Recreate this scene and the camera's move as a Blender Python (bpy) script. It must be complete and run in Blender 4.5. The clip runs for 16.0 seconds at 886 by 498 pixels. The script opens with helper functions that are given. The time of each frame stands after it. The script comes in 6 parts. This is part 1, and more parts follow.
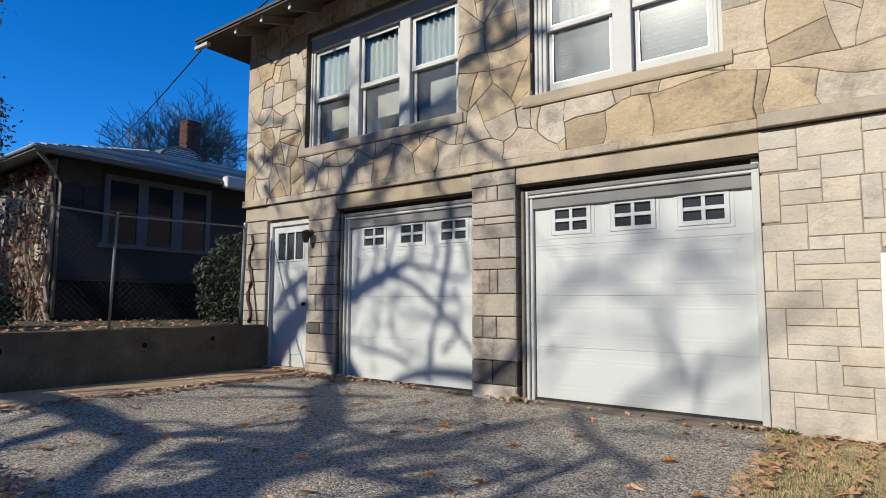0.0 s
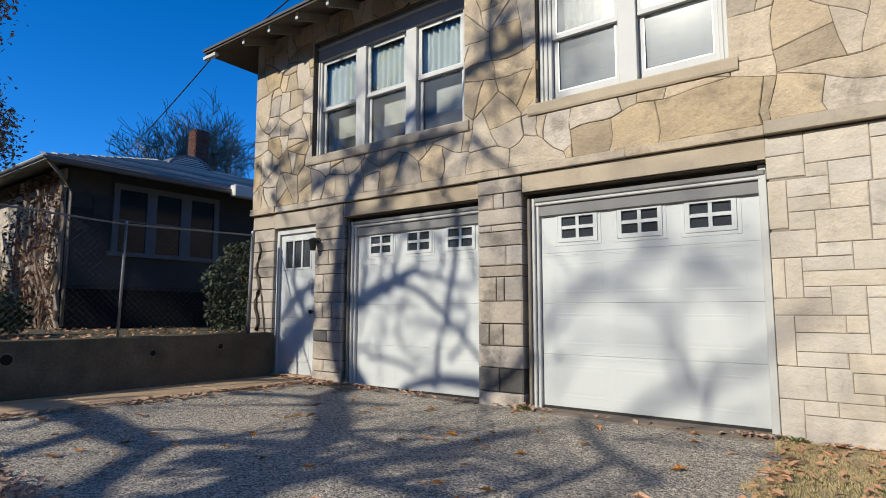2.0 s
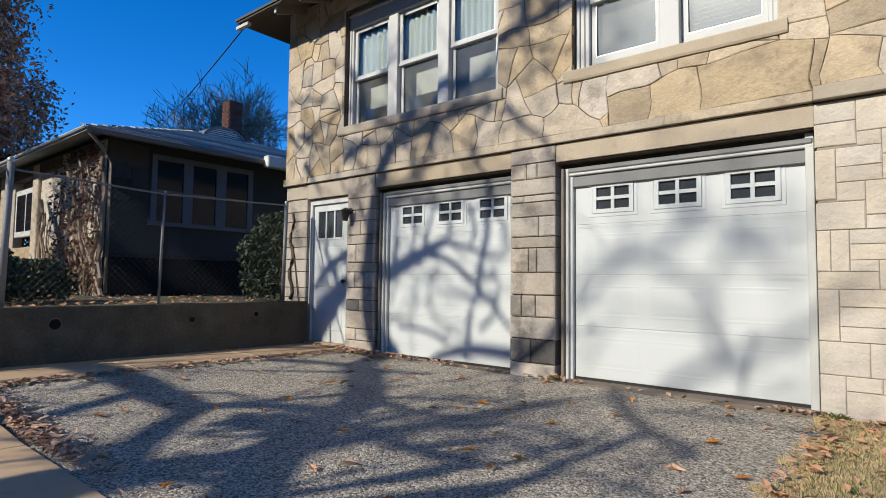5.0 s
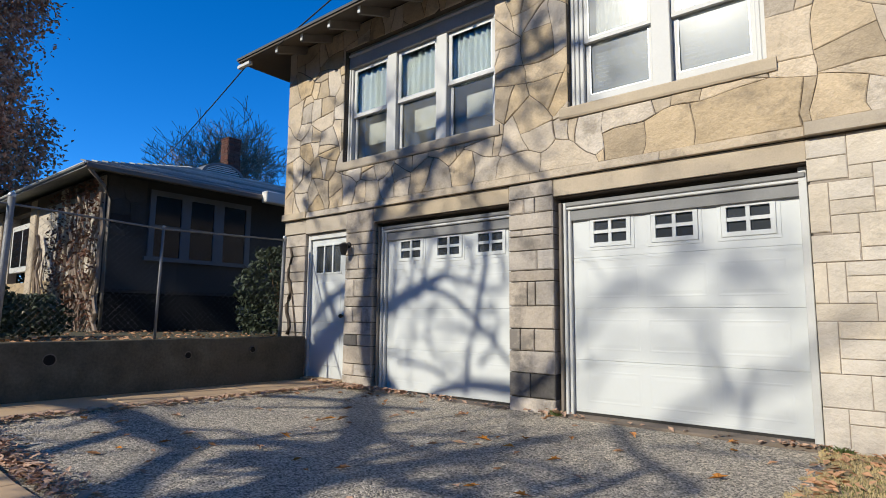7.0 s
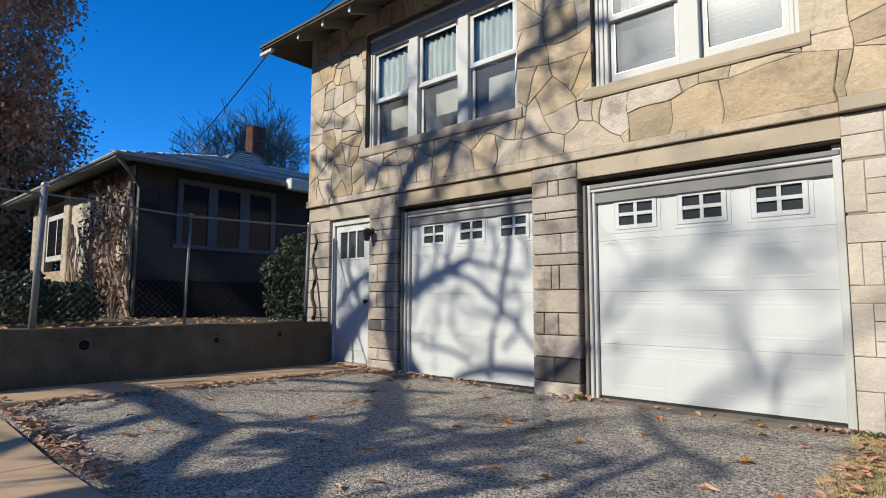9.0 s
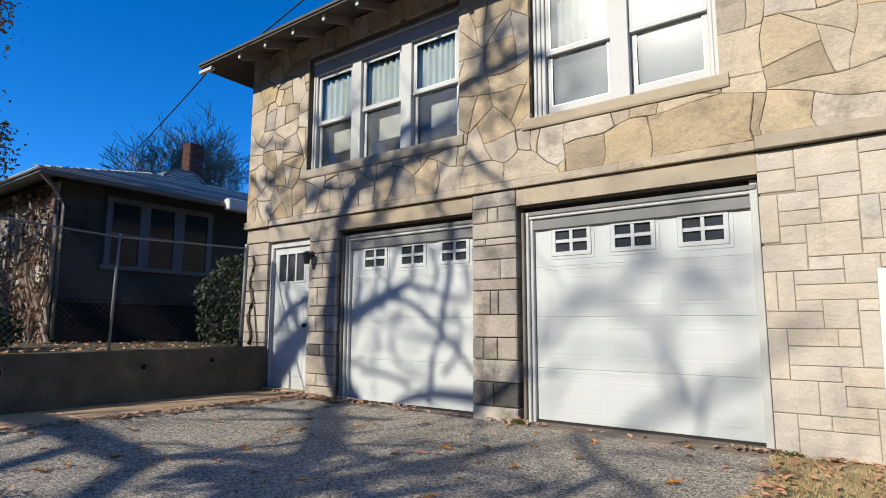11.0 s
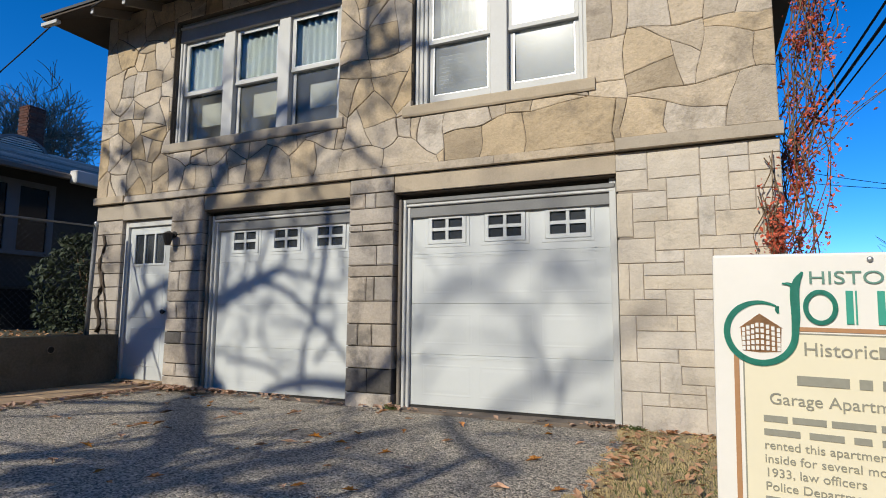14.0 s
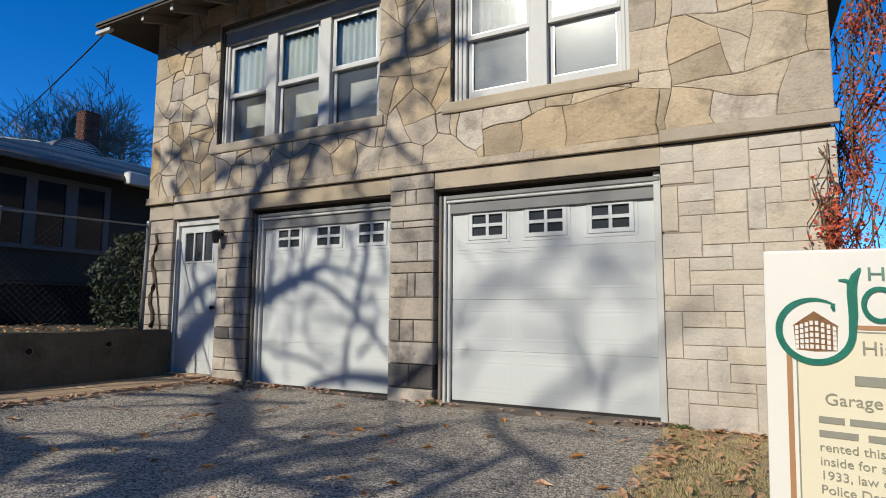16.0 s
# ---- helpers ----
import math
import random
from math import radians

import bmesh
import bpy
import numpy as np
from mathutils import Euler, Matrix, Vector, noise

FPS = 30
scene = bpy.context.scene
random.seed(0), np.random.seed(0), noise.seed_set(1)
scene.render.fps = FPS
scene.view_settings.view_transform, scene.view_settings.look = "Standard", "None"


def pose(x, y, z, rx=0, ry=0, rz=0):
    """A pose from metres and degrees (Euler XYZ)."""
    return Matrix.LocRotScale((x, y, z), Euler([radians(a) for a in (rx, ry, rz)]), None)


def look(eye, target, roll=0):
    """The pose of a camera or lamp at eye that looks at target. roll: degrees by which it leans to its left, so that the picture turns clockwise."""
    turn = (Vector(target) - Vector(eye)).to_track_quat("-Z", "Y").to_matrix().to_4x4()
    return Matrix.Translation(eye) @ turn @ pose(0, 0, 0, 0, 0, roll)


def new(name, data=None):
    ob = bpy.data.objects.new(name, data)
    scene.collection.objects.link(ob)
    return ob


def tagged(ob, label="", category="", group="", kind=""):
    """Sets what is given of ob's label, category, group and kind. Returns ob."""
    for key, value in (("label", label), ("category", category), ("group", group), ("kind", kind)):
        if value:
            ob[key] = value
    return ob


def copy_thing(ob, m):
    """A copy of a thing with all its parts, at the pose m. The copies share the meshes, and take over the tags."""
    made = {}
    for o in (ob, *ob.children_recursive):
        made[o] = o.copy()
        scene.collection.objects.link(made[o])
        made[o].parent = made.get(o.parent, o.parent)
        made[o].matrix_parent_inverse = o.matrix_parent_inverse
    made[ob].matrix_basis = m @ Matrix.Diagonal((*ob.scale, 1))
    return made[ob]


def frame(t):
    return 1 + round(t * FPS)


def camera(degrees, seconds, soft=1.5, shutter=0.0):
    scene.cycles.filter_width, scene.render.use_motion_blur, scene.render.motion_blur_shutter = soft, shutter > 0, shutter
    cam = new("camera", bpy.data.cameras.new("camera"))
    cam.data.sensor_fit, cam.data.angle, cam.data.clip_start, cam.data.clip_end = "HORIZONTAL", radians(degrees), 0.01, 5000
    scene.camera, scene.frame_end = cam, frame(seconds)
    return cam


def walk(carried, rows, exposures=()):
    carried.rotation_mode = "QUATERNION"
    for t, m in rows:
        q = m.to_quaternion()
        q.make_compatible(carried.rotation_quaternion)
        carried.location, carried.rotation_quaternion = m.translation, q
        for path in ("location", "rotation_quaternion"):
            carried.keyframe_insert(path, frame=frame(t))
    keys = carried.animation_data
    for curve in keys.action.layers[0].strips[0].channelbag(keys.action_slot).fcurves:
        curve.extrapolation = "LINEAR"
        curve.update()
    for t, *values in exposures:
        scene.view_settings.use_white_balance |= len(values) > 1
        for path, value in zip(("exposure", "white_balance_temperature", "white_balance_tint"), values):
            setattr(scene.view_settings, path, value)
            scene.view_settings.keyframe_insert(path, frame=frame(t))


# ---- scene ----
cam = camera(75.1, 16.0, soft=0.95)
PATH = [
    (0, (0.749, -5.735, 1.12), (-0.427, -4.128, 1.307), 0.2),
    (0.5, (0.733, -5.717, 1.097), (-0.444, -4.11, 1.274), 0.2),
    (1, (0.748, -5.728, 1.108), (-0.416, -4.114, 1.307), 0.2),
    (1.5, (0.748, -5.74, 1.104), (-0.432, -4.136, 1.29), 0.3),
    (2, (0.759, -5.741, 1.118), (-0.434, -4.151, 1.331), 0.1),
    (2.5, (0.755, -5.74, 1.1), (-0.367, -4.092, 1.266), 0.2),
    (3, (0.754, -5.744, 1.102), (-0.441, -4.15, 1.28), 0.2),
    (3.5, (0.744, -5.746, 1.113), (-0.5, -4.189, 1.292), 0.2),
    (4, (0.734, -5.749, 1.112), (-0.48, -4.171, 1.293), 0.2),
    (4.2, (0.732, -5.74, 1.11), (-0.493, -4.166, 1.259), 0.2),
    (6.3, (0.728, -5.74, 1.095), (-0.59, -4.24, 1.207), 0.3),
    (6.5, (0.707, -5.749, 1.086), (-0.587, -4.228, 1.202), 0.4),
    (7, (0.714, -5.775, 1.086), (-0.548, -4.242, 1.323), 0.5),
    (7.5, (0.724, -5.766, 1.079), (-0.577, -4.264, 1.308), 0.5),
    (8, (0.714, -5.755, 1.062), (-0.611, -4.272, 1.264), 0.5),
    (10.5, (0.738, -5.751, 1.097), (-0.591, -4.268, 1.281), 0.1),
    (11, (0.757, -5.75, 1.098), (-0.415, -4.152, 1.363), 0.2),
    (11.5, (0.757, -5.729, 1.085), (-0.213, -3.998, 1.338), 0.3),
    (12, (0.74, -5.718, 1.069), (-0.145, -3.94, 1.302), 0.3),
    (12.5, (0.719, -5.73, 1.072), (-0.103, -3.921, 1.305), 0.3),
    (13, (0.734, -5.733, 1.072), (-0.041, -3.906, 1.318), 0.2),
    (13.5, (0.757, -5.712, 1.082), (-0.032, -3.887, 1.291), 0.3),
    (14, (0.746, -5.723, 1.07), (-0.062, -3.908, 1.3), 0.4),
    (14.5, (0.753, -5.731, 1.069), (-0.091, -3.931, 1.286), 0.4),
    (15, (0.749, -5.73, 1.082), (-0.129, -3.943, 1.267), 0.4),
    (15.5, (0.736, -5.733, 1.093), (-0.171, -3.961, 1.283), 0.3),
    (16, (0.745, -5.734, 1.077), (-0.188, -3.978, 1.29), 0.4),
]
walk(cam, [(t, look(eye, target, roll)) for t, eye, target, roll in PATH],
     exposures=[(0, 0.31), (4.0, 0.36), (7.0, 0.43), (11.3, 0.42), (13.0, 0.17), (16.0, 0.14)])

# ---- world, sun, exposure ----
SUN_TO = Vector((-0.212, -0.858, 0.49)).normalized()
sun_data = bpy.data.lights.new("sun", "SUN")
sun_data.energy, sun_data.angle, sun_data.color = 3.65, radians(0.55), (1.0, 0.945, 0.805)
sun = new("sun", sun_data)
sun.matrix_world = look(SUN_TO * 60, (0, 0, 0))
world = bpy.data.worlds.new("sky")
scene.world = world
world.use_nodes = True
wn = world.node_tree.nodes
sky = wn.new("ShaderNodeTexSky")
sky.sky_type, sky.sun_disc = "NISHITA", False
sky.sun_elevation = math.asin(SUN_TO.z)
sky.sun_rotation = math.atan2(SUN_TO.x, SUN_TO.y)
sky.air_density, sky.dust_density, sky.ozone_density = 0.65, 0.0, 6.0
wn["Background"].inputs[1].default_value = 0.177
deep = wn.new("ShaderNodeHueSaturation")
deep.inputs["Hue"].default_value, deep.inputs["Saturation"].default_value = 0.504, 1.24
world.node_tree.links.new(sky.outputs[0], deep.inputs["Color"])
world.node_tree.links.new(deep.outputs[0], wn["Background"].inputs[0])


# ---- materials ----
def mat(name, base, rough=0.8, metal=0.0, spread=0.0, hue=0.0, grain=(60, 0.15), blotch=(2.5, 0.2), bump=(80, 0.2, 0.004),
        spots=None, spec=0.5):
    """A procedural surface: base colour, spread per object, two scales of variation, fine relief."""
    m = bpy.data.materials.new(name)
    m.use_nodes = True
    nt = m.node_tree
    N, L = nt.nodes, nt.links
    b = N["Principled BSDF"]
    b.inputs["Roughness"].default_value, b.inputs["Metallic"].default_value = rough, metal
    b.inputs["Specular IOR Level"].default_value = spec
    tc = N.new("ShaderNodeTexCoord")
    geo = N.new("ShaderNodeNewGeometry")
    pos = geo.outputs["Position"]

    def noise_tex(scale, detail=4.0, rough_=0.6):
        n = N.new("ShaderNodeTexNoise")
        n.inputs["Scale"].default_value, n.inputs["Detail"].default_value = scale, detail
        n.inputs["Roughness"].default_value = rough_
        L.new(pos, n.inputs["Vector"])
        return n.outputs["Fac"]

    def maths(op, a, c=None, clamp=False):
        n = N.new("ShaderNodeMath")
        n.operation, n.use_clamp = op, clamp
        for i, v in enumerate((a, c)):
            if v is None:
                continue
            if isinstance(v, (int, float)):
                n.inputs[i].default_value = v
            else:
                L.new(v, n.inputs[i])
        return n.outputs[0]

    value = 1.0
    if grain:
        value = maths("ADD", maths("MULTIPLY", maths("SUBTRACT", noise_tex(grain[0]), 0.5), grain[1] * 2), 1.0)
    if blotch:
        v2 = maths("ADD", maths("MULTIPLY", maths("SUBTRACT", noise_tex(blotch[0], 5.0), 0.5), blotch[1] * 2), 1.0)
        value = maths("MULTIPLY", value, v2)
    hsv = N.new("ShaderNodeHueSaturation")
    hsv.inputs["Color"].default_value = (*base, 1)
    info = N.new("ShaderNodeObjectInfo")
    if spread:
        v3 = maths("ADD", maths("MULTIPLY", maths("SUBTRACT", info.outputs["Random"], 0.5), spread * 2), 1.0)
        value = maths("MULTIPLY", value, v3)
    if hue:
        white = N.new("ShaderNodeTexWhiteNoise")
        white.noise_dimensions = "1D"
        L.new(info.outputs["Random"], white.inputs["W"])
        sat = maths("ADD", maths("MULTIPLY", maths("SUBTRACT", white.outputs["Value"], 0.5), hue * 2), 1.0)
        L.new(sat, hsv.inputs["Saturation"])
    if not isinstance(value, float):
        L.new(value, hsv.inputs["Value"])
    colour = hsv.outputs["Color"]
    if spots:  # (scale, threshold, colour): stains with a shape of their own
        ramp = N.new("ShaderNodeValToRGB")
        ramp.color_ramp.elements[0].position, ramp.color_ramp.elements[1].position = spots[1], min(1.0, spots[1] + 0.12)
        L.new(noise_tex(spots[0], 6.0, 0.7), ramp.inputs["Fac"])
        mix = N.new("ShaderNodeMix")
        mix.data_type = "RGBA"
        L.new(maths("MULTIPLY", ramp.outputs["Color"], spots[3] if len(spots) > 3 else 0.7), mix.inputs["Factor"])
        L.new(colour, mix.inputs["A"])
        mix.inputs["B"].default_value = (*spots[2], 1)
        colour = mix.outputs["Result"]
    L.new(colour, b.inputs["Base Color"])
    if bump:
        bp = N.new("ShaderNodeBump")
        bp.inputs["Strength"].default_value, bp.inputs["Distance"].default_value = bump[1], bump[2]
        L.new(noise_tex(bump[0], 6.0, 0.65), bp.inputs["Height"])
        L.new(bp.outputs["Normal"], b.inputs["Normal"])
    return m


M_RUBBLE = mat("buff_sandstone", (0.53, 0.435, 0.32), 0.9, spread=0.2, hue=0.34, grain=(34, 0.22), blotch=(2.6, 0.36), bump=(15, 0.9, 0.03),
               spots=(1.9, 0.53, (0.21, 0.175, 0.135), 0.6), spec=0.2)
M_ASHLAR = mat("grey_buff_limestone", (0.60, 0.53, 0.435), 0.9, spread=0.07, hue=0.16, grain=(40, 0.13), blotch=(3.2, 0.28), bump=(14, 0.8, 0.025),
               spots=(1.3, 0.58, (0.20, 0.18, 0.16), 0.6), spec=0.2)
M_TRIMSTONE = mat("dressed_limestone", (0.45, 0.38, 0.29), 0.85, spread=0.08, hue=0.2, bump=(40, 0.35, 0.008),
                  spots=(1.9, 0.57, (0.20, 0.17, 0.14), 0.6), spec=0.2)
M_PIERSTONE = mat("weathered_grey_limestone", (0.43, 0.375, 0.315), 0.9, spread=0.16, hue=0.2, grain=(40, 0.25), blotch=(3.2, 0.35), bump=(14, 0.8, 0.025),
                  spots=(1.9, 0.52, (0.15, 0.135, 0.12), 0.75), spec=0.2)
M_PIERDARK = mat("sooty_limestone", (0.13, 0.12, 0.11), 0.9, spread=0.3, grain=(40, 0.3), blotch=(3, 0.4), bump=(14, 0.8, 0.025), spec=0.2)
M_MORTARLIGHT = mat("pale_lime_mortar", (0.33, 0.28, 0.225), 0.95, bump=(60, 0.4, 0.01), spec=0.1)
M_MORTAR = mat("dark_mortar", (0.14, 0.115, 0.09), 0.95, bump=(60, 0.4, 0.01), spec=0.1)
M_PAINT = mat("white_door_paint", (0.575, 0.595, 0.585), 0.5, grain=(30, 0.02), blotch=(1.6, 0.05), bump=(300, 0.08, 0.002))
M_PAINT_OLD = mat("weathered_white_paint", (0.56, 0.56, 0.54), 0.55, grain=(40, 0.06), blotch=(3, 0.1), bump=(120, 0.2, 0.003),
                  spots=(6, 0.66, (0.42, 0.38, 0.33), 0.5))
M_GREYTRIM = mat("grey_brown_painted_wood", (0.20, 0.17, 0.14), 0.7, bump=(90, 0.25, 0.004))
# grey that carries the lintel's shade on the garage door heads
M_HEADSHADE = mat("shade_grey_head_paint", (0.20, 0.20, 0.195), 0.6, bump=(90, 0.2, 0.003))
# window head boards greyed to carry the eave's shadow in their colour
M_HEADWOOD = mat("shade_grey_head_board", (0.36, 0.345, 0.32), 0.7, grain=(40, 0.15), blotch=(3, 0.2), bump=(90, 0.25, 0.004))
M_SOFFIT = mat("brown_stained_soffit", (0.085, 0.065, 0.048), 0.8, grain=(30, 0.2), bump=(40, 0.3, 0.005))
M_SHINGLE = mat("grey_asphalt_shingle", (0.12, 0.125, 0.13), 0.9, spread=0.25, grain=(90, 0.3), blotch=(1.2, 0.3), bump=(150, 0.4, 0.006))
# tone spread per course stands in for the shadow lines between courses
M_NSHINGLE = mat("weathered_grey_shingle", (0.33, 0.345, 0.34), 1.0, spread=0.38, spec=0.05, grain=(18, 0.35), blotch=(1.5, 0.35), bump=(60, 0.5, 0.01))
M_NFRAME = mat("dull_grey_frame_paint", (0.14, 0.15, 0.165), 0.7, bump=None)
M_FENCEWIRE = mat("dull_fence_wire", (0.11, 0.11, 0.11), 0.6, bump=None)
M_FENCEPIPE = mat("dull_fence_rail", (0.21, 0.21, 0.21), 0.65, metal=0.3, spread=0.2, grain=(40, 0.3), bump=(100, 0.2, 0.002))
M_CONCRETE = mat("aged_concrete", (0.54, 0.38, 0.235), 0.92, grain=(120, 0.12), blotch=(1.8, 0.2), bump=(90, 0.3, 0.005),
                 spots=(1.1, 0.60, (0.17, 0.14, 0.11), 0.6), spec=0.2)
# base darkened for the face turned from the sun; spots are stains
M_DARKWALL = mat("stained_shade_dark_concrete", (0.115, 0.102, 0.075), 0.95, grain=(30, 0.4), blotch=(2.6, 0.7), bump=(60, 0.4, 0.008),
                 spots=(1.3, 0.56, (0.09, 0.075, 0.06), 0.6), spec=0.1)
M_STEEL = mat("galvanised_steel", (0.45, 0.46, 0.47), 0.45, metal=0.8, grain=(40, 0.15), bump=(100, 0.1, 0.002))
M_BLACK = mat("black_iron", (0.02, 0.018, 0.016), 0.5, grain=(40, 0.3), bump=(60, 0.3, 0.003))
M_WIRE = mat("black_cable_sheath", (0.012, 0.012, 0.013), 0.6)
M_DARK = mat("dark_interior", (0.018, 0.017, 0.016), 0.95, spec=0.1)
M_ROOM = mat("grey_plaster_room", (0.30, 0.28, 0.25), 0.95, bump=None)
M_VERGE = mat("straw_littered_soil", (0.36, 0.275, 0.15), 0.95, grain=(30, 0.45), blotch=(3, 0.35), bump=(30, 0.6, 0.02), spots=(5, 0.58, (0.14, 0.15, 0.05), 0.6))
M_CURTAIN = mat("pale_sheer_curtain", (0.74, 0.80, 0.78), 0.9, grain=(30, 0.05), blotch=(6, 0.12), bump=None, spec=0.1)
M_BLIND = mat("white_vinyl_blind", (0.74, 0.74, 0.70), 0.6, grain=(20, 0.04), bump=None)
M_CARD = mat("pale_window_shade", (0.5, 0.49, 0.44), 0.8, bump=None)
M_BRICK = mat("red_chimney_brick", (0.10, 0.045, 0.035), 0.9, spread=0.25, hue=0.2, bump=(60, 0.5, 0.01))
# side stones darkened to carry the shade of the bungalow's east face
M_NSTONE = mat("shade_darkened_fieldstone", (0.07, 0.066, 0.06), 0.95, spread=0.3, hue=0.2, grain=(40, 0.3), blotch=(3, 0.4), bump=(20, 0.8, 0.02), spec=0.1)
# stucco darkened so its colour carries the deep shade of this side
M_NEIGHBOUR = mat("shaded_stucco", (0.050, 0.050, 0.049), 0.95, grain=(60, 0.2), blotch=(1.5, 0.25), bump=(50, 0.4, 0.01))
M_BARK = mat("grey_brown_bark", (0.10, 0.075, 0.055), 0.95, grain=(30, 0.3), bump=(30, 0.7, 0.02))
M_PALEBARK = mat("pale_winter_twigs", (0.27, 0.205, 0.155), 0.95, bump=None)
M_TWIG = mat("vine_stem", (0.17, 0.11, 0.06), 0.95, bump=None)
M_SIGNWHITE = mat("white_sign_enamel", (0.78, 0.755, 0.70), 0.5, grain=(40, 0.02), blotch=(5, 0.04), bump=(200, 0.05, 0.001),
                  spots=(14, 0.74, (0.50, 0.46, 0.40), 0.4))
M_SIGNCREAM = mat("cream_sign_field", (0.76, 0.70, 0.52), 0.5, grain=(40, 0.02), blotch=(4, 0.05), bump=None)
M_GREEN = mat("teal_green_ink", (0.03, 0.32, 0.235), 0.5, bump=None)
M_TEXTGREEN = mat("grey_teal_ink", (0.12, 0.26, 0.21), 0.5, bump=None)
M_TANINK = mat("tan_ink", (0.42, 0.22, 0.10), 0.5, bump=None)
M_TEXT = mat("grey_green_ink", (0.27, 0.265, 0.215), 0.5, bump=None)
M_RED = mat("red_creeper_leaf", (0.55, 0.11, 0.055), 0.7, spread=0.2, blotch=(9, 0.5), bump=None)
M_LEAFBROWN = mat("dry_oak_leaf", (0.52, 0.26, 0.115), 0.8, spread=0.35, hue=0.3, blotch=(12, 0.4), bump=None)
M_LEAFTREE = mat("russet_tree_leaf", (0.52, 0.235, 0.13), 0.75, blotch=(3, 0.6), grain=(9, 0.4), bump=None)
M_IVY = mat("withered_ivy_leaf", (0.15, 0.065, 0.035), 0.75, blotch=(3, 0.6), grain=(9, 0.4), bump=None)
M_THRESHOLD = mat("stained_threshold_concrete", (0.17, 0.135, 0.105), 0.9, grain=(60, 0.3), blotch=(2.5, 0.4))
M_LEAFDARK = mat("dark_green_shrub_leaf", (0.035, 0.05, 0.022), 0.7, blotch=(5, 0.5), bump=None)
M_GRASS = mat("straw_grass", (0.50, 0.39, 0.20), 0.9, blotch=(2.2, 0.5), grain=(20, 0.35), bump=None)
M_GRASSGREEN = mat("green_grass", (0.09, 0.12, 0.03), 0.9, blotch=(3, 0.4), grain=(20, 0.3), bump=None)
M_SOIL = mat("leaf_littered_soil", (0.085, 0.075, 0.04), 0.95, grain=(25, 0.5), blotch=(2, 0.35), bump=(25, 0.6, 0.02),
             spots=(9, 0.58, (0.22, 0.15, 0.07), 0.6))
M_FARGROUND = mat("winter_lawn", (0.20, 0.16, 0.08), 0.95, grain=(6, 0.3), blotch=(0.3, 0.3), bump=(8, 0.5, 0.05))


def asphalt():
    m = mat("pebbly_asphalt", (0.41, 0.372, 0.315), 0.85, grain=(26, 0.75), blotch=(0.9, 0.26), bump=(130, 0.7, 0.008),
            spots=(0.7, 0.62, (0.06, 0.055, 0.05), 0.6), spec=0.3)
    nt = m.node_tree
    N, L = nt.nodes, nt.links
    b = N["Principled BSDF"]
    old = b.inputs["Base Color"].links[0].from_socket
    vor = N.new("ShaderNodeTexVoronoi")
    vor.inputs["Scale"].default_value = 78
    geo = N.new("ShaderNodeNewGeometry")
    L.new(geo.outputs["Position"], vor.inputs["Vector"])
    sep = N.new("ShaderNodeSeparateColor")
    L.new(vor.outputs["Color"], sep.inputs[0])
    ramp = N.new("ShaderNodeValToRGB")
    ramp.color_ramp.elements[0].color = (0.26, 0.26, 0.26, 1)
    ramp.color_ramp.elements[1].color = (1.78, 1.72, 1.64, 1)
    L.new(sep.outputs[0], ramp.inputs["Fac"])
    mix = N.new("ShaderNodeMix")
    mix.data_type, mix.blend_type = "RGBA", "MULTIPLY"
    mix.inputs["Factor"].default_value = 1.0
    L.new(old, mix.inputs["A"])
    L.new(ramp.outputs["Color"], mix.inputs["B"])
    L.new(mix.outputs["Result"], b.inputs["Base Color"])
    bp = N.new("ShaderNodeBump")
    bp.inputs["Strength"].default_value, bp.inputs["Distance"].default_value = 1.0, 0.012
    bp.invert = True
    L.new(vor.outputs["Distance"], bp.inputs["Height"])
    L.new(b.inputs["Normal"].links[0].from_socket, bp.inputs["Normal"])
    L.new(bp.outputs["Normal"], b.inputs["Normal"])
    return m


M_ASPHALT = asphalt()


def glass(name, tint=(0.9, 0.95, 0.95), see=0.5):
    """A pane: part mirror by angle, the rest lets the room behind show."""
    m = bpy.data.materials.new(name)
    m.use_nodes = True
    N, L = m.node_tree.nodes, m.node_tree.links
    N.remove(N["Principled BSDF"])
    gl, tr, mix = N.new("ShaderNodeBsdfGlossy"), N.new("ShaderNodeBsdfTransparent"), N.new("ShaderNodeMixShader")
    lw, ramp = N.new("ShaderNodeLayerWeight"), N.new("ShaderNodeMapRange")
    gl.inputs["Roughness"].default_value = 0.02
    tr.inputs["Color"].default_value = (*tint, 1)
    lw.inputs["Blend"].default_value = 0.3
    ramp.inputs["To Min"].default_value, ramp.inputs["To Max"].default_value = see, 0.7
    pw = N.new("ShaderNodeMath")
    pw.operation = "POWER"
    pw.inputs[1].default_value = 4.0
    lw.inputs["Blend"].default_value = 0.5
    L.new(lw.outputs["Facing"], pw.inputs[0])
    L.new(pw.outputs[0], ramp.inputs["Value"])
    L.new(ramp.outputs[0], mix.inputs[0])
    L.new(tr.outputs[0], mix.inputs[1])
    L.new(gl.outputs[0], mix.inputs[2])
    L.new(mix.outputs[0], N["Material Output"].inputs[0])
    return m


M_GLASS = glass("window_glass", (0.93, 0.96, 0.96), 0.035)
M_SCREEN = glass("screened_glass", (0.93, 0.96, 0.96), 0.03)
M_HAZE = glass("dusty_window_glass", (0.93, 0.96, 0.96), 0.05)
M_HAZE.node_tree.nodes["Glossy BSDF"].inputs["Roughness"].default_value = 0.15
M_GLASSDARK = glass("garage_glass", (0.35, 0.38, 0.40), 0.16)


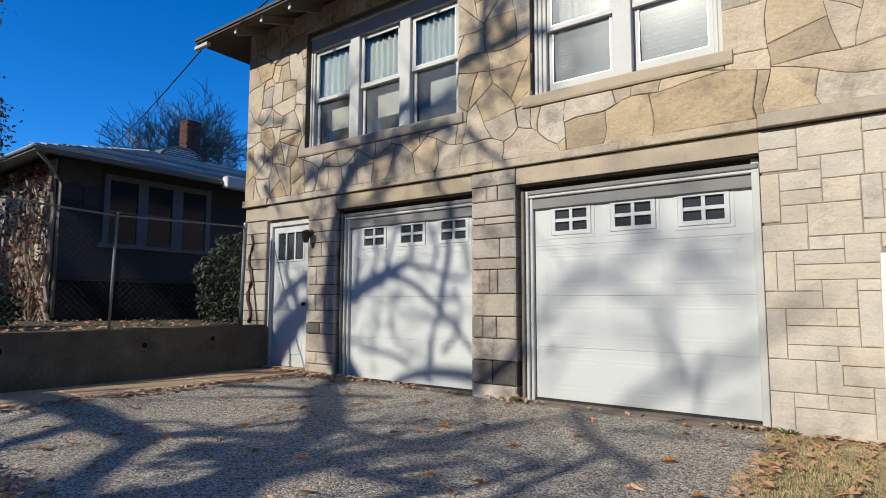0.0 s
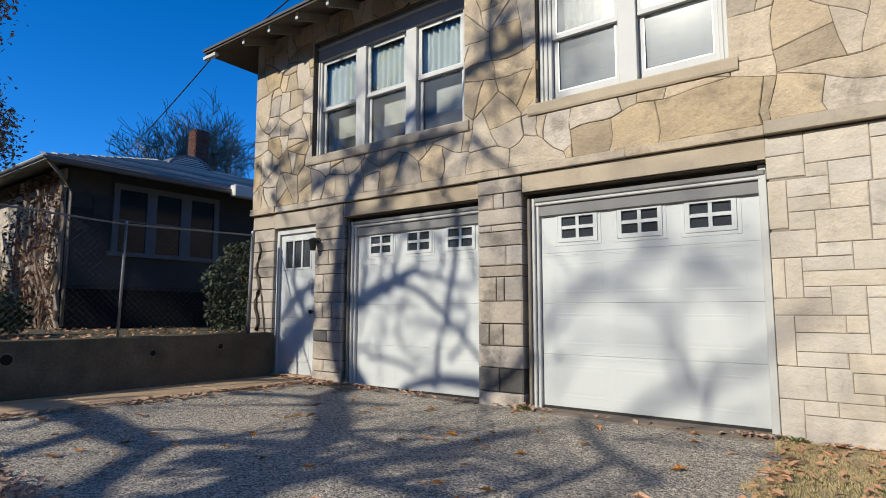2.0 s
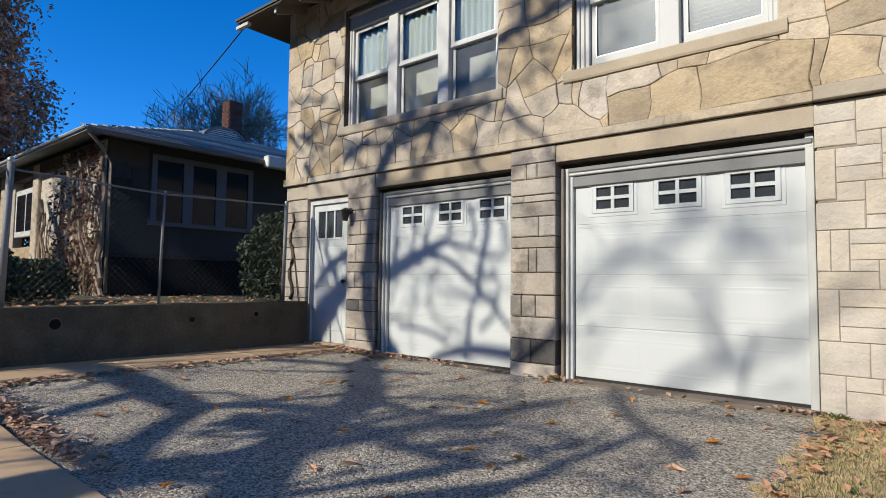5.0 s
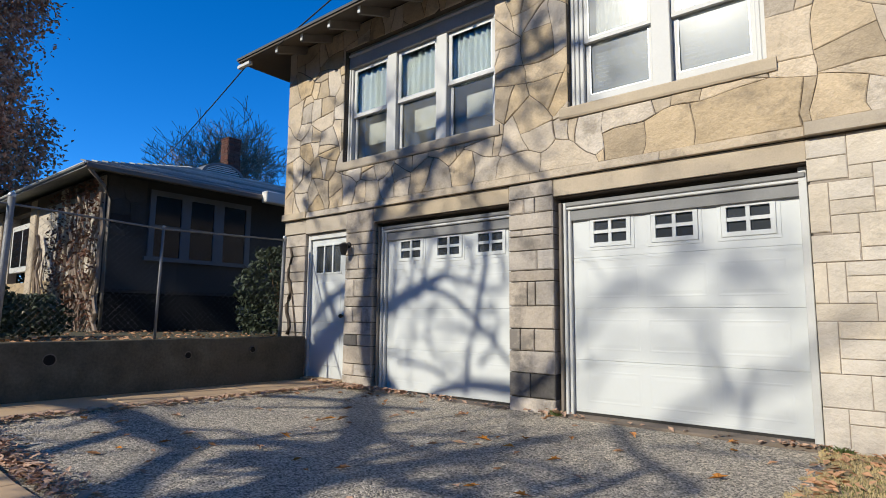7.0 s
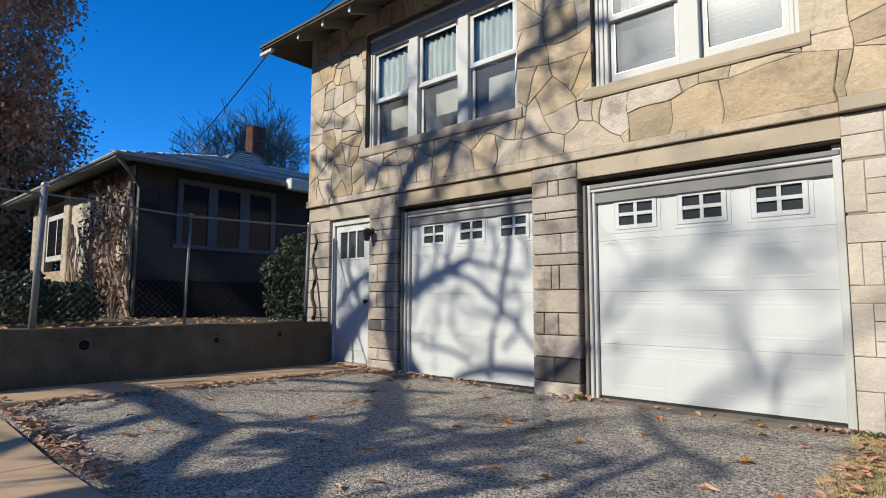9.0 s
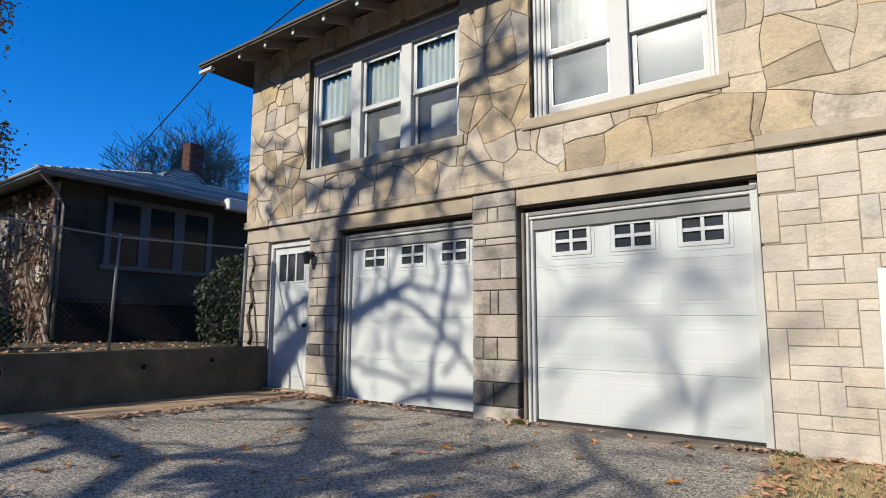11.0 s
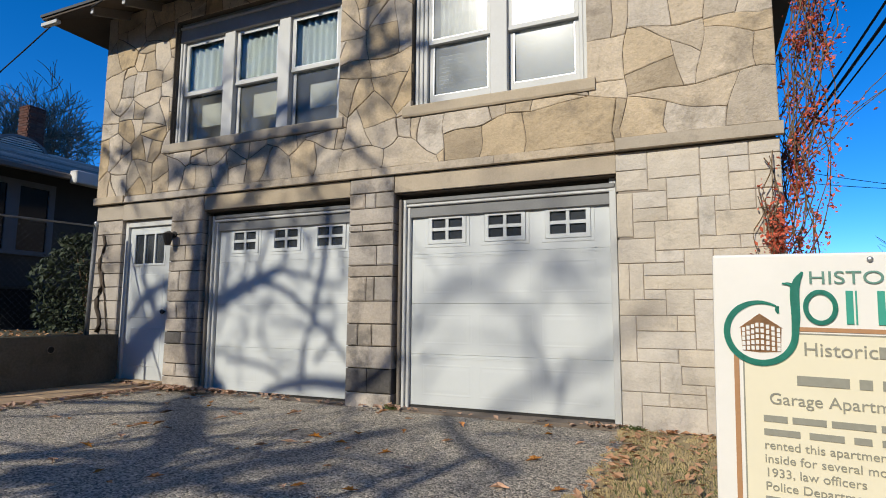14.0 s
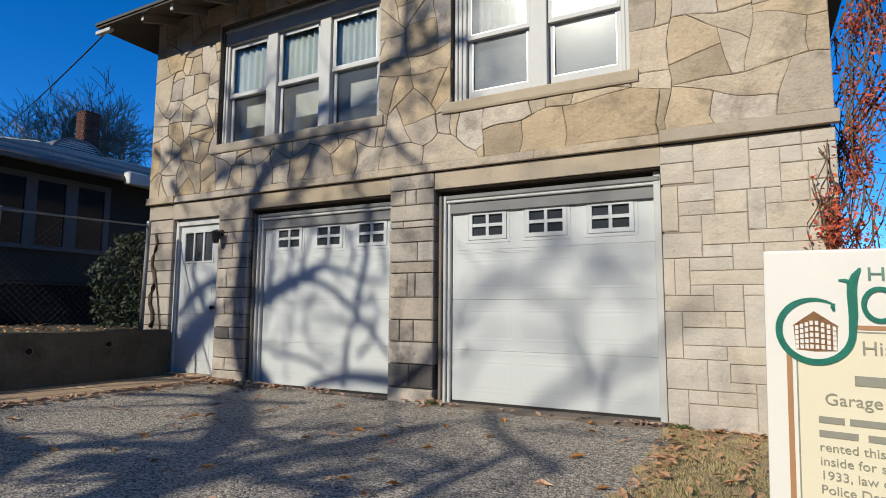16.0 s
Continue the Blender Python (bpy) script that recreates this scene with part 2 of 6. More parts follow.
def pane_film(m, colour, share):
    """A diffuse film over a pane: dust, an insect screen, the garage panes' stand-in sky reflection."""
    nt = m.node_tree
    film, dif = nt.nodes.new("ShaderNodeMixShader"), nt.nodes.new("ShaderNodeBsdfDiffuse")
    dif.inputs["Color"].default_value = (*colour, 1)
    tex, rng_ = nt.nodes.new("ShaderNodeTexNoise"), nt.nodes.new("ShaderNodeMapRange")
    geo = nt.nodes.new("ShaderNodeNewGeometry")
    tex.inputs["Scale"].default_value, tex.inputs["Detail"].default_value = 1.6, 5.0
    rng_.inputs["From Min"].default_value, rng_.inputs["From Max"].default_value = 0.3, 0.7
    rng_.inputs["To Min"].default_value, rng_.inputs["To Max"].default_value = share * 0.6, share * 1.4
    nt.links.new(geo.outputs["Position"], tex.inputs["Vector"])
    nt.links.new(tex.outputs["Fac"], rng_.inputs["Value"])
    nt.links.new(rng_.outputs[0], film.inputs[0])
    nt.links.new(nt.nodes["Material Output"].inputs[0].links[0].from_socket, film.inputs[1])
    nt.links.new(dif.outputs[0], film.inputs[2])
    nt.links.new(film.outputs[0], nt.nodes["Material Output"].inputs[0])


pane_film(M_SCREEN, (0.34, 0.35, 0.34), 0.16)
pane_film(M_HAZE, (0.52, 0.54, 0.54), 0.26)
# pale blue film stands for the sky reflected in the garage panes
pane_film(M_GLASSDARK, (0.40, 0.44, 0.50), 0.11)
M_NPANE = mat("dark_room_glass", (0.012, 0.014, 0.018), 0.10, spec=0.6, grain=None, blotch=None, bump=None)


# ---- small builders ----
def box(bm, x0, x1, y0, y1, z0, z1):
    vs = [bm.verts.new((x, y, z)) for x in (x0, x1) for y in (y0, y1) for z in (z0, z1)]
    for f in ((0, 1, 3, 2), (4, 6, 7, 5), (0, 4, 5, 1), (2, 3, 7, 6), (0, 2, 6, 4), (1, 5, 7, 3)):
        bm.faces.new([vs[i] for i in f])
    return vs


def soften(bm, width, segments=1):
    bmesh.ops.bevel(bm, geom=list(bm.edges), offset=width, segments=segments, affect="EDGES", profile=0.6)


def mesh_of(name, bm, material, smooth=False):
    me = bpy.data.meshes.new(name)
    bmesh.ops.recalc_face_normals(bm, faces=bm.faces)
    if smooth:
        for f in bm.faces:
            f.smooth = True
    bm.to_mesh(me)
    bm.free()
    me.materials.append(material)
    return me


def part(name, bm, material, parent=None, label="", smooth=False):
    ob = new(name, mesh_of(name, bm, material, smooth))
    ob.parent = parent
    if label:
        tagged(ob, label)
    return ob


def boxpart(name, dims, material, parent=None, bevel=0.004, label=""):
    bm = bmesh.new()
    box(bm, *dims)
    if bevel:
        soften(bm, bevel)
    return part(name, bm, material, parent, label)


def thing(name, loc, label, category, group="", kind=""):
    ob = new(name)
    ob.location = loc
    ob.empty_display_size = 0.1
    return tagged(ob, label, category, group, kind)


def tube(bm, pts, radii, sides=6, cap=True):
    """A tapered tube through points."""
    rings = []
    n = len(pts)
    pts = [Vector(p) for p in pts]
    for i, p in enumerate(pts):
        d = (pts[min(i + 1, n - 1)] - pts[max(i - 1, 0)]).normalized()
        a = d.orthogonal().normalized() if abs(d.z) > 0.95 else d.cross(Vector((0, 0, 1))).normalized()
        b = d.cross(a)
        r = radii[i] if isinstance(radii, (list, tuple)) else radii
        rings.append([bm.verts.new(p + r * (math.cos(t) * a + math.sin(t) * b)) for t in [2 * math.pi * k / sides for k in range(sides)]])
    for r0, r1 in zip(rings, rings[1:]):
        for k in range(sides):
            bm.faces.new((r0[k], r0[(k + 1) % sides], r1[(k + 1) % sides], r1[k]))
    if cap:
        bm.faces.new(rings[0][::-1])
        bm.faces.new(rings[-1])


def tubepart(name, pts, radii, material, parent=None, sides=8, label=""):
    bm = bmesh.new()
    tube(bm, pts, radii, sides)
    return part(name, bm, material, parent, label, smooth=True)


def holed(bm, x0, x1, z0, z1, holes, y0, y1):
    """A wall with thickness in the plane of x and z, with rectangular openings."""
    xs = sorted({x0, x1, *[h[0] for h in holes], *[h[1] for h in holes]})
    zs = sorted({z0, z1, *[h[2] for h in holes], *[h[3] for h in holes]})
    xs, zs = [x for x in xs if x0 <= x <= x1], [z for z in zs if z0 <= z <= z1]
    solid = {}
    for i in range(len(xs) - 1):
        for k in range(len(zs) - 1):
            cx, cz = (xs[i] + xs[i + 1]) / 2, (zs[k] + zs[k + 1]) / 2
            solid[i, k] = not any(h[0] < cx < h[1] and h[2] < cz < h[3] for h in holes)
    cache = {}

    def v(x, y, z):
        return cache.setdefault((x, y, z), bm.verts.new((x, y, z)) if (x, y, z) not in cache else None)

    for (i, k), s in solid.items():
        if not s:
            continue
        a, b, c, d = xs[i], xs[i + 1], zs[k], zs[k + 1]
        bm.faces.new((v(a, y0, c), v(b, y0, c), v(b, y0, d), v(a, y0, d)))
        bm.faces.new((v(a, y1, c), v(a, y1, d), v(b, y1, d), v(b, y1, c)))
        if not solid.get((i - 1, k)):
            bm.faces.new((v(a, y0, c), v(a, y0, d), v(a, y1, d), v(a, y1, c)))
        if not solid.get((i + 1, k)):
            bm.faces.new((v(b, y0, c), v(b, y1, c), v(b, y1, d), v(b, y0, d)))
        if not solid.get((i, k - 1)):
            bm.faces.new((v(a, y0, c), v(a, y1, c), v(b, y1, c), v(b, y0, c)))
        if not solid.get((i, k + 1)):
            bm.faces.new((v(a, y0, d), v(b, y0, d), v(b, y1, d), v(a, y1, d)))


def leaves(bm, centres, size, rng, flat=0.0):
    """Small folded leaves, four-cornered, at given centres."""
    for c in centres:
        s = size * rng.uniform(0.6, 1.3)
        e = Euler((rng.uniform(-1.2, 1.2) * (1 - flat), rng.uniform(-1.2, 1.2) * (1 - flat), rng.uniform(0, 6.28))).to_matrix()
        p = [Vector((-s, 0, 0)), Vector((0, -0.55 * s, 0.18 * s)), Vector((s, 0, 0)), Vector((0, 0.55 * s, 0.18 * s))]
        vs = [bm.verts.new(Vector(c) + e @ q) for q in p]
        bm.faces.new((vs[0], vs[1], vs[2]))
        bm.faces.new((vs[0], vs[2], vs[3]))

# ---- ground ----
def drive_z(x, y):
    side = max(0.0, min(1.0, (-4.3 - x) / 1.6)) * min(1.0, max(0.0, -y) / 3.5)
    return 0.045 - 0.008 * (x + 2.5) - 0.02 * max(0.0, -y) + 0.11 * side


bm = bmesh.new()
for x0, x1, y0, y1 in ((-700, 700, -700, 700),):
    box(bm, x0, x1, y0, y1, -0.9, -0.32)
tagged(part("ground", bm, M_FARGROUND), "dry winter lawn and street ground", "ground", kind="structure")

bm = bmesh.new()
NX, NY = 46, 40
grid = []
for j in range(NY + 1):
    row = []
    for i in range(NX + 1):
        x, y = -6.3 + 8.0 * i / NX, 0.30 - 4.86 * j / NY
        z = drive_z(x, y) + 0.008 * noise.noise(Vector((x * 0.9, y * 0.9, 0))) + 0.004 * noise.noise(Vector((x * 4, y * 4, 3)))
        row.append(bm.verts.new((x, y, z)))
    grid.append(row)
for j in range(NY):
    for i in range(NX):
        bm.faces.new((grid[j][i], grid[j][i + 1], grid[j + 1][i + 1], grid[j + 1][i]))
ret = bmesh.ops.extrude_face_region(bm, geom=list(bm.faces))
bmesh.ops.translate(bm, vec=(0, 0, -0.5), verts=[e for e in ret["geom"] if isinstance(e, bmesh.types.BMVert)])
tagged(part("driveway", bm, M_ASPHALT, smooth=False), "worn grey pebbly asphalt driveway before the garage doors", "driveway", kind="structure")


def slab(name, x0, x1, y0, y1, z00, z01, parent=None):
    """A concrete slab whose top runs from z00 at y0 to z01 at y1."""
    bm = bmesh.new()
    vs = box(bm, x0, x1, y0, y1, -0.35, 0.0)
    for v in vs:
        if v.co.z > -0.1:
            v.co.z = z00 if abs(v.co.y - y0) < 1e-4 else z01
    soften(bm, 0.012)
    return part(name, bm, M_CONCRETE, parent)


walkway = thing("walkway", (0, 0, 0), "tan concrete walk along the retaining wall", "walkway", kind="structure")
for k in range(3):
    ya, yb = -4.48 + 1.5 * k, -4.48 + 1.5 * (k + 1) - 0.012
    slab("slab", -6.87, -5.93, ya, yb, 0.14 - 0.006 * (ya + 4.48), 0.14 - 0.006 * (yb + 4.48), walkway)
sidewalk = thing("sidewalk", (0, 0, 0), "pale concrete pavement with leaf-filled joints beside the driveway", "sidewalk", kind="structure")
for k in range(22):
    xa = -20.4 + 1.5 * k
    for ya, yb in ((-5.9, -5.06), (-5.045, -4.50)):
        bm = bmesh.new()
        for v in box(bm, xa, xa + 1.488, ya, yb, -0.35, 0.0):
            if v.co.z > -0.1:
                v.co.z = drive_z(max(-6.5, min(v.co.x, 2)), -4.5) + 0.016 + 0.004 * ((k * 7) % 3)
        soften(bm, 0.012)
        part("slab", bm, M_CONCRETE, sidewalk)
bm = bmesh.new()
box(bm, -30, 40, -10.6, -5.92, -0.6, -0.16)
tagged(part("street", bm, M_ASPHALT), "grey asphalt street", "street", kind="structure")

bm = bmesh.new()
box(bm, -80, -7.1, -5.9, 60, -0.5, 0.73)
tagged(part("raised_yard", bm, M_SOIL), "leaf-strewn raised yard held by a low wall", "yard", kind="structure")
bm = bmesh.new()
verge_rng = random.Random(4)
vg = [[bm.verts.new((0.10 + 0.09 * noise.noise(Vector((0, -4.42 * j / 30 * 2, 1))) * (i == 0) + 7.0 * (i / 24) ** 1.5, 0.02 - 4.50 * j / 30,
                     drive_z(0.5, -4.42 * j / 30) + 0.004 + 0.010 * (i > 0) + 0.012 * noise.noise(Vector((i * 0.5, j * 0.5, 0)))))
       for i in range(25)] for j in range(31)]
for j in range(30):
    for i in range(24):
        bm.faces.new((vg[j][i], vg[j][i + 1], vg[j + 1][i + 1], vg[j + 1][i]))
ret = bmesh.ops.extrude_face_region(bm, geom=list(bm.faces))
bmesh.ops.translate(bm, vec=(0, 0, -0.5), verts=[e for e in ret["geom"] if isinstance(e, bmesh.types.BMVert)])
tagged(part("grass_verge", bm, M_VERGE), "strip of dry grass and fallen leaves beside the garage", "verge", kind="structure")
bm = bmesh.new()
box(bm, 1.2, 60, -0.2, 60, -0.5, 0.0)
tagged(part("side_yard", bm, M_FARGROUND), "dry lawn beside the stone house", "yard", kind="structure")

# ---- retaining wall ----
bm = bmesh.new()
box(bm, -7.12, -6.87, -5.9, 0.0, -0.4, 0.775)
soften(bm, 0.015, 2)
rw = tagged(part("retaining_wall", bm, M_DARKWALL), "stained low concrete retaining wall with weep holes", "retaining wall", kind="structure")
for yy, zz in ((-3.5, 0.575), (-0.93, 0.60), (-1.9, 0.56)):
    bm = bmesh.new()
    rr = 0.06 if yy < -3 else 0.04
    tube(bm, [(-6.90, yy, zz), (-6.866, yy, zz)], rr, 14)
    # solid disc, coloured near black for the shade in the hole
    hole = part("weep_hole", bm, M_DARK, rw, "dark disc standing for the shade inside a drain hole")
    bm = bmesh.new()
    ring = [(yy + (rr + 0.006) * math.cos(i * math.pi / 8), zz + (rr + 0.006) * math.sin(i * math.pi / 8)) for i in range(17)]
    tube(bm, [(-6.866, a, b) for a, b in ring], 0.007, 5)
    part("pipe_rim", bm, M_THRESHOLD, hole)

# ---- the stone house: shell ----
XL, XR, YB, ZB, ZT = -7.52, 1.45, 9.2, 2.67, 5.66
W1, W2 = (-6.05, -3.20, 3.465, 5.28), (-2.20, -0.205, 3.465, 5.28)
bm = bmesh.new()
holed(bm, XL + 0.03, XR - 0.03, -0.3, ZT, [(-6.97, 0.05, -0.3, 2.455), W1, W2], 0.022, 0.30)
front = tagged(part("wall_front", bm, M_MORTAR), "buff sandstone front wall with rubble above and squared blocks below", "wall", kind="structure")
for nm, dims in (("wall_left", (XL, XL + 0.3, 0.302, YB, -0.3, ZT)), ("wall_right", (XR - 0.3, XR, 0.302, YB, -0.3, ZT)),
                 ("wall_back", (XL, XR, YB, YB + 0.3, -0.3, ZT))):
    tagged(boxpart(nm, dims, M_RUBBLE, bevel=0.01), "buff sandstone house wall", "wall", kind="structure")
tagged(boxpart("ceiling", (XL + 0.3, XR - 0.3, 0.302, YB, 2.66, 2.84), M_DARK, bevel=0), "dark floor between garage and apartment", "ceiling", kind="structure")
tagged(boxpart("room_partition", (XL + 0.3, XR - 0.3, 1.5, 1.6, 2.84, ZT), M_ROOM, bevel=0), "unlit room wall behind the windows", "wall", kind="structure")
tagged(boxpart("garage_back_wall", (XL + 0.3, XR - 0.3, 2.6, 2.7, -0.2, 2.65), M_DARK, bevel=0), "unlit garage wall behind the doors", "wall", kind="structure")
tagged(boxpart("floor", (XL + 0.3, XR - 0.3, 0.1, YB, -0.25, 0.035), M_CONCRETE, bevel=0), "concrete garage floor and threshold", "floor", kind="structure")


# ---- roof ----
EZ, EX0, EX1, EY0, EY1, PITCH = 5.44, -8.08, 2.05, -0.70, 9.9, 0.36


def hip(bm, x0, x1, y0, y1, z, pitch, t):
    half = min(x1 - x0, y1 - y0) / 2
    r = half * pitch
    along_x = x1 - x0 >= y1 - y0
    ridge = ([(x0 + half, (y0 + y1) / 2, z + r), (x1 - half, (y0 + y1) / 2, z + r)] if along_x
             else [((x0 + x1) / 2, y0 + half, z + r), ((x0 + x1) / 2, y1 - half, z + r)])
    faces = ((0, 1, 5, 4), (1, 2, 5), (2, 3, 4, 5), (3, 0, 4)) if along_x else ((0, 1, 4), (1, 2, 5, 4), (2, 3, 5), (3, 0, 4, 5))
    for off in (0.0, -t):
        c = [bm.verts.new((x, y, zz + off)) for x, y, zz in ((x0, y0, z), (x1, y0, z), (x1, y1, z), (x0, y1, z), *ridge)]
        for f in faces:
            bm.faces.new([c[i] for i in f])
        if off == 0.0:
            top = c
    for a, b in ((0, 1), (1, 2), (2, 3), (3, 0)):
        bm.faces.new((top[a], top[b], c[b], c[a]))


roof = thing("roof", (0, 0, 0), "low hipped roof with dark shingles and exposed rafter tails", "roof", kind="structure")
bm = bmesh.new()
hip(bm, EX0 - 0.02, EX1 + 0.02, EY0 - 0.02, EY1 + 0.02, EZ + 0.055, PITCH, 0.04)
part("roof_shingles", bm, M_SHINGLE, roof)
bm = bmesh.new()
hip(bm, EX0, EX1, EY0, EY1, EZ + 0.012, PITCH, 0.03)
part("soffit", bm, M_SOFFIT, roof, "brown board soffit")
k = 0
x = -7.06
while x < EX1 - 0.2:
    bm = bmesh.new()
    pts = []
    for xx in (x - 0.024, x + 0.024):
        for y, h in ((-0.62, 0.10), (-0.60, 0.13), (0.02, 0.13)):
            zt = EZ - 0.02 + PITCH * (y - EY0)
            pts.append((bm.verts.new((xx, y, zt)), bm.verts.new((xx, y, zt - h))))
    a, b = pts[:3], pts[3:]
    for s in (a, b):
        for i in range(2):
            bm.faces.new((s[i][0], s[i + 1][0], s[i + 1][1], s[i][1]))
    for i in range(2):
        bm.faces.new((a[i][1], a[i + 1][1], b[i + 1][1], b[i][1]))
        bm.faces.new((a[i][0], a[i + 1][0], b[i + 1][0], b[i][0]))
    bm.faces.new((a[0][0], a[0][1], b[0][1], b[0][0]))
    tail = part("rafter_tail", bm, M_GREYTRIM, roof, "rafter tail with a white painted end")
    zt = EZ - 0.02 + PITCH * (-0.625 - EY0)
    boxpart("rafter_end", (x - 0.027, x + 0.027, -0.634, -0.622, zt - 0.105, zt - 0.005), M_PAINT_OLD, tail, 0.003)
    x += 0.655
boxpart("rake_end", (EX0 - 0.06, EX0 + 0.30, EY0 + 0.02, EY0 + 0.09, EZ - 0.10, EZ - 0.045), M_PAINT_OLD, roof, label="white painted end board")
boxpart("frieze_board", (XL, XR, -0.012, 0.02, 5.50, 5.66), M_SOFFIT, roof)


# ---- pieces of the front wall ----
def inset(poly, d):
    """Shrink a counter-clockwise polygon by d towards its middle."""
    out = []
    n = len(poly)
    for i in range(n):
        p0, p1, p2 = poly[i - 1], poly[i], poly[(i + 1) % n]
        e1, e2 = (p1 - p0), (p2 - p1)
        n1, n2 = Vector((-e1.y, e1.x)), Vector((-e2.y, e2.x))
        if n1.length < 1e-6 or n2.length < 1e-6:
            out.append(p1)
            continue
        m = (n1.normalized() + n2.normalized())
        m = m.normalized() if m.length > 1e-6 else n1.normalized()
        out.append(p1 + m * d / max(0.5, m.dot(n1.normalized())))
    return out


def stone_piece(name, poly, y_front, y_back, material, parent, joint=0.006, round_=0.014, rough=0.006, rng=random):
    """One stone: a flat polygon (x, z) with a rounded, slightly uneven face."""
    area = 0.5 * sum(p.x * q.y - q.x * p.y for p, q in zip(poly, poly[1:] + poly[:1]))
    if abs(area) < 0.004:
        return
    if area < 0:
        poly = poly[::-1]
    outer = inset(poly, joint)
    c = sum(outer, Vector((0, 0))) / len(outer)
    inner = [p + (c - p).normalized() * min(round_ * 1.4, (c - p).length * 0.3) for p in outer]
    tilt = rng.uniform(-1, 1), rng.uniform(-1, 1)
    bm = bmesh.new()

    def ring(ps, y, uneven):
        return [bm.verts.new((p.x, y + (uneven * (tilt[0] * (p.x - c.x) + tilt[1] * (p.y - c.y)) * 2 + uneven * noise.noise(Vector((p.x * 6, p.y * 6, 2)))), p.y)) for p in ps]

    r0 = ring(outer, y_back, 0)
    r1 = ring(outer, y_front + round_ * 0.7, 0)
    r2 = ring(inner, y_front, rough)
    mid = bm.verts.new((c.x, y_front - rough * 0.6, c.y))
    n = len(outer)
    for i in range(n):
        j = (i + 1) % n
        bm.faces.new((r0[i], r0[j], r1[j], r1[i]))
        bm.faces.new((r1[i], r1[j], r2[j], r2[i]))
        bm.faces.new((r2[i], r2[j], mid))
    return part(name, bm, material, parent)


def rect(x0, x1, z0, z1):
    return [Vector((x0, z0)), Vector((x1, z0)), Vector((x1, z1)), Vector((x0, z1))]


def block(x0, x1, z0, z1, material=M_ASHLAR, yf=0.0, yb=0.03, joint=0.0032, name="stone", parent=None, round_=0.007):
    return stone_piece(name, rect(x0, x1, z0, z1), yf, yb, material, parent or front, joint, round_, 0.006)


def split(x0, x1, z0, z1, rng, out):
    """Random squared blocks: cut a rectangle until the pieces are of a mason's size."""
    w, h = x1 - x0, z1 - z0
    if h > 0.30 or (h > 0.22 and w < 0.5 and rng.random() < 0.5):
        c = z0 + h * rng.uniform(0.35, 0.65)
        split(x0, x1, z0, c, rng, out), split(x0, x1, c, z1, rng, out)
    elif w > 0.52 or (w > 0.34 and rng.random() < 0.4):
        c = x0 + w * rng.uniform(0.35, 0.65)
        split(x0, c, z0, z1, rng, out), split(c, x1, z0, z1, rng, out)
    else:
        out.append((x0, x1, z0, z1))



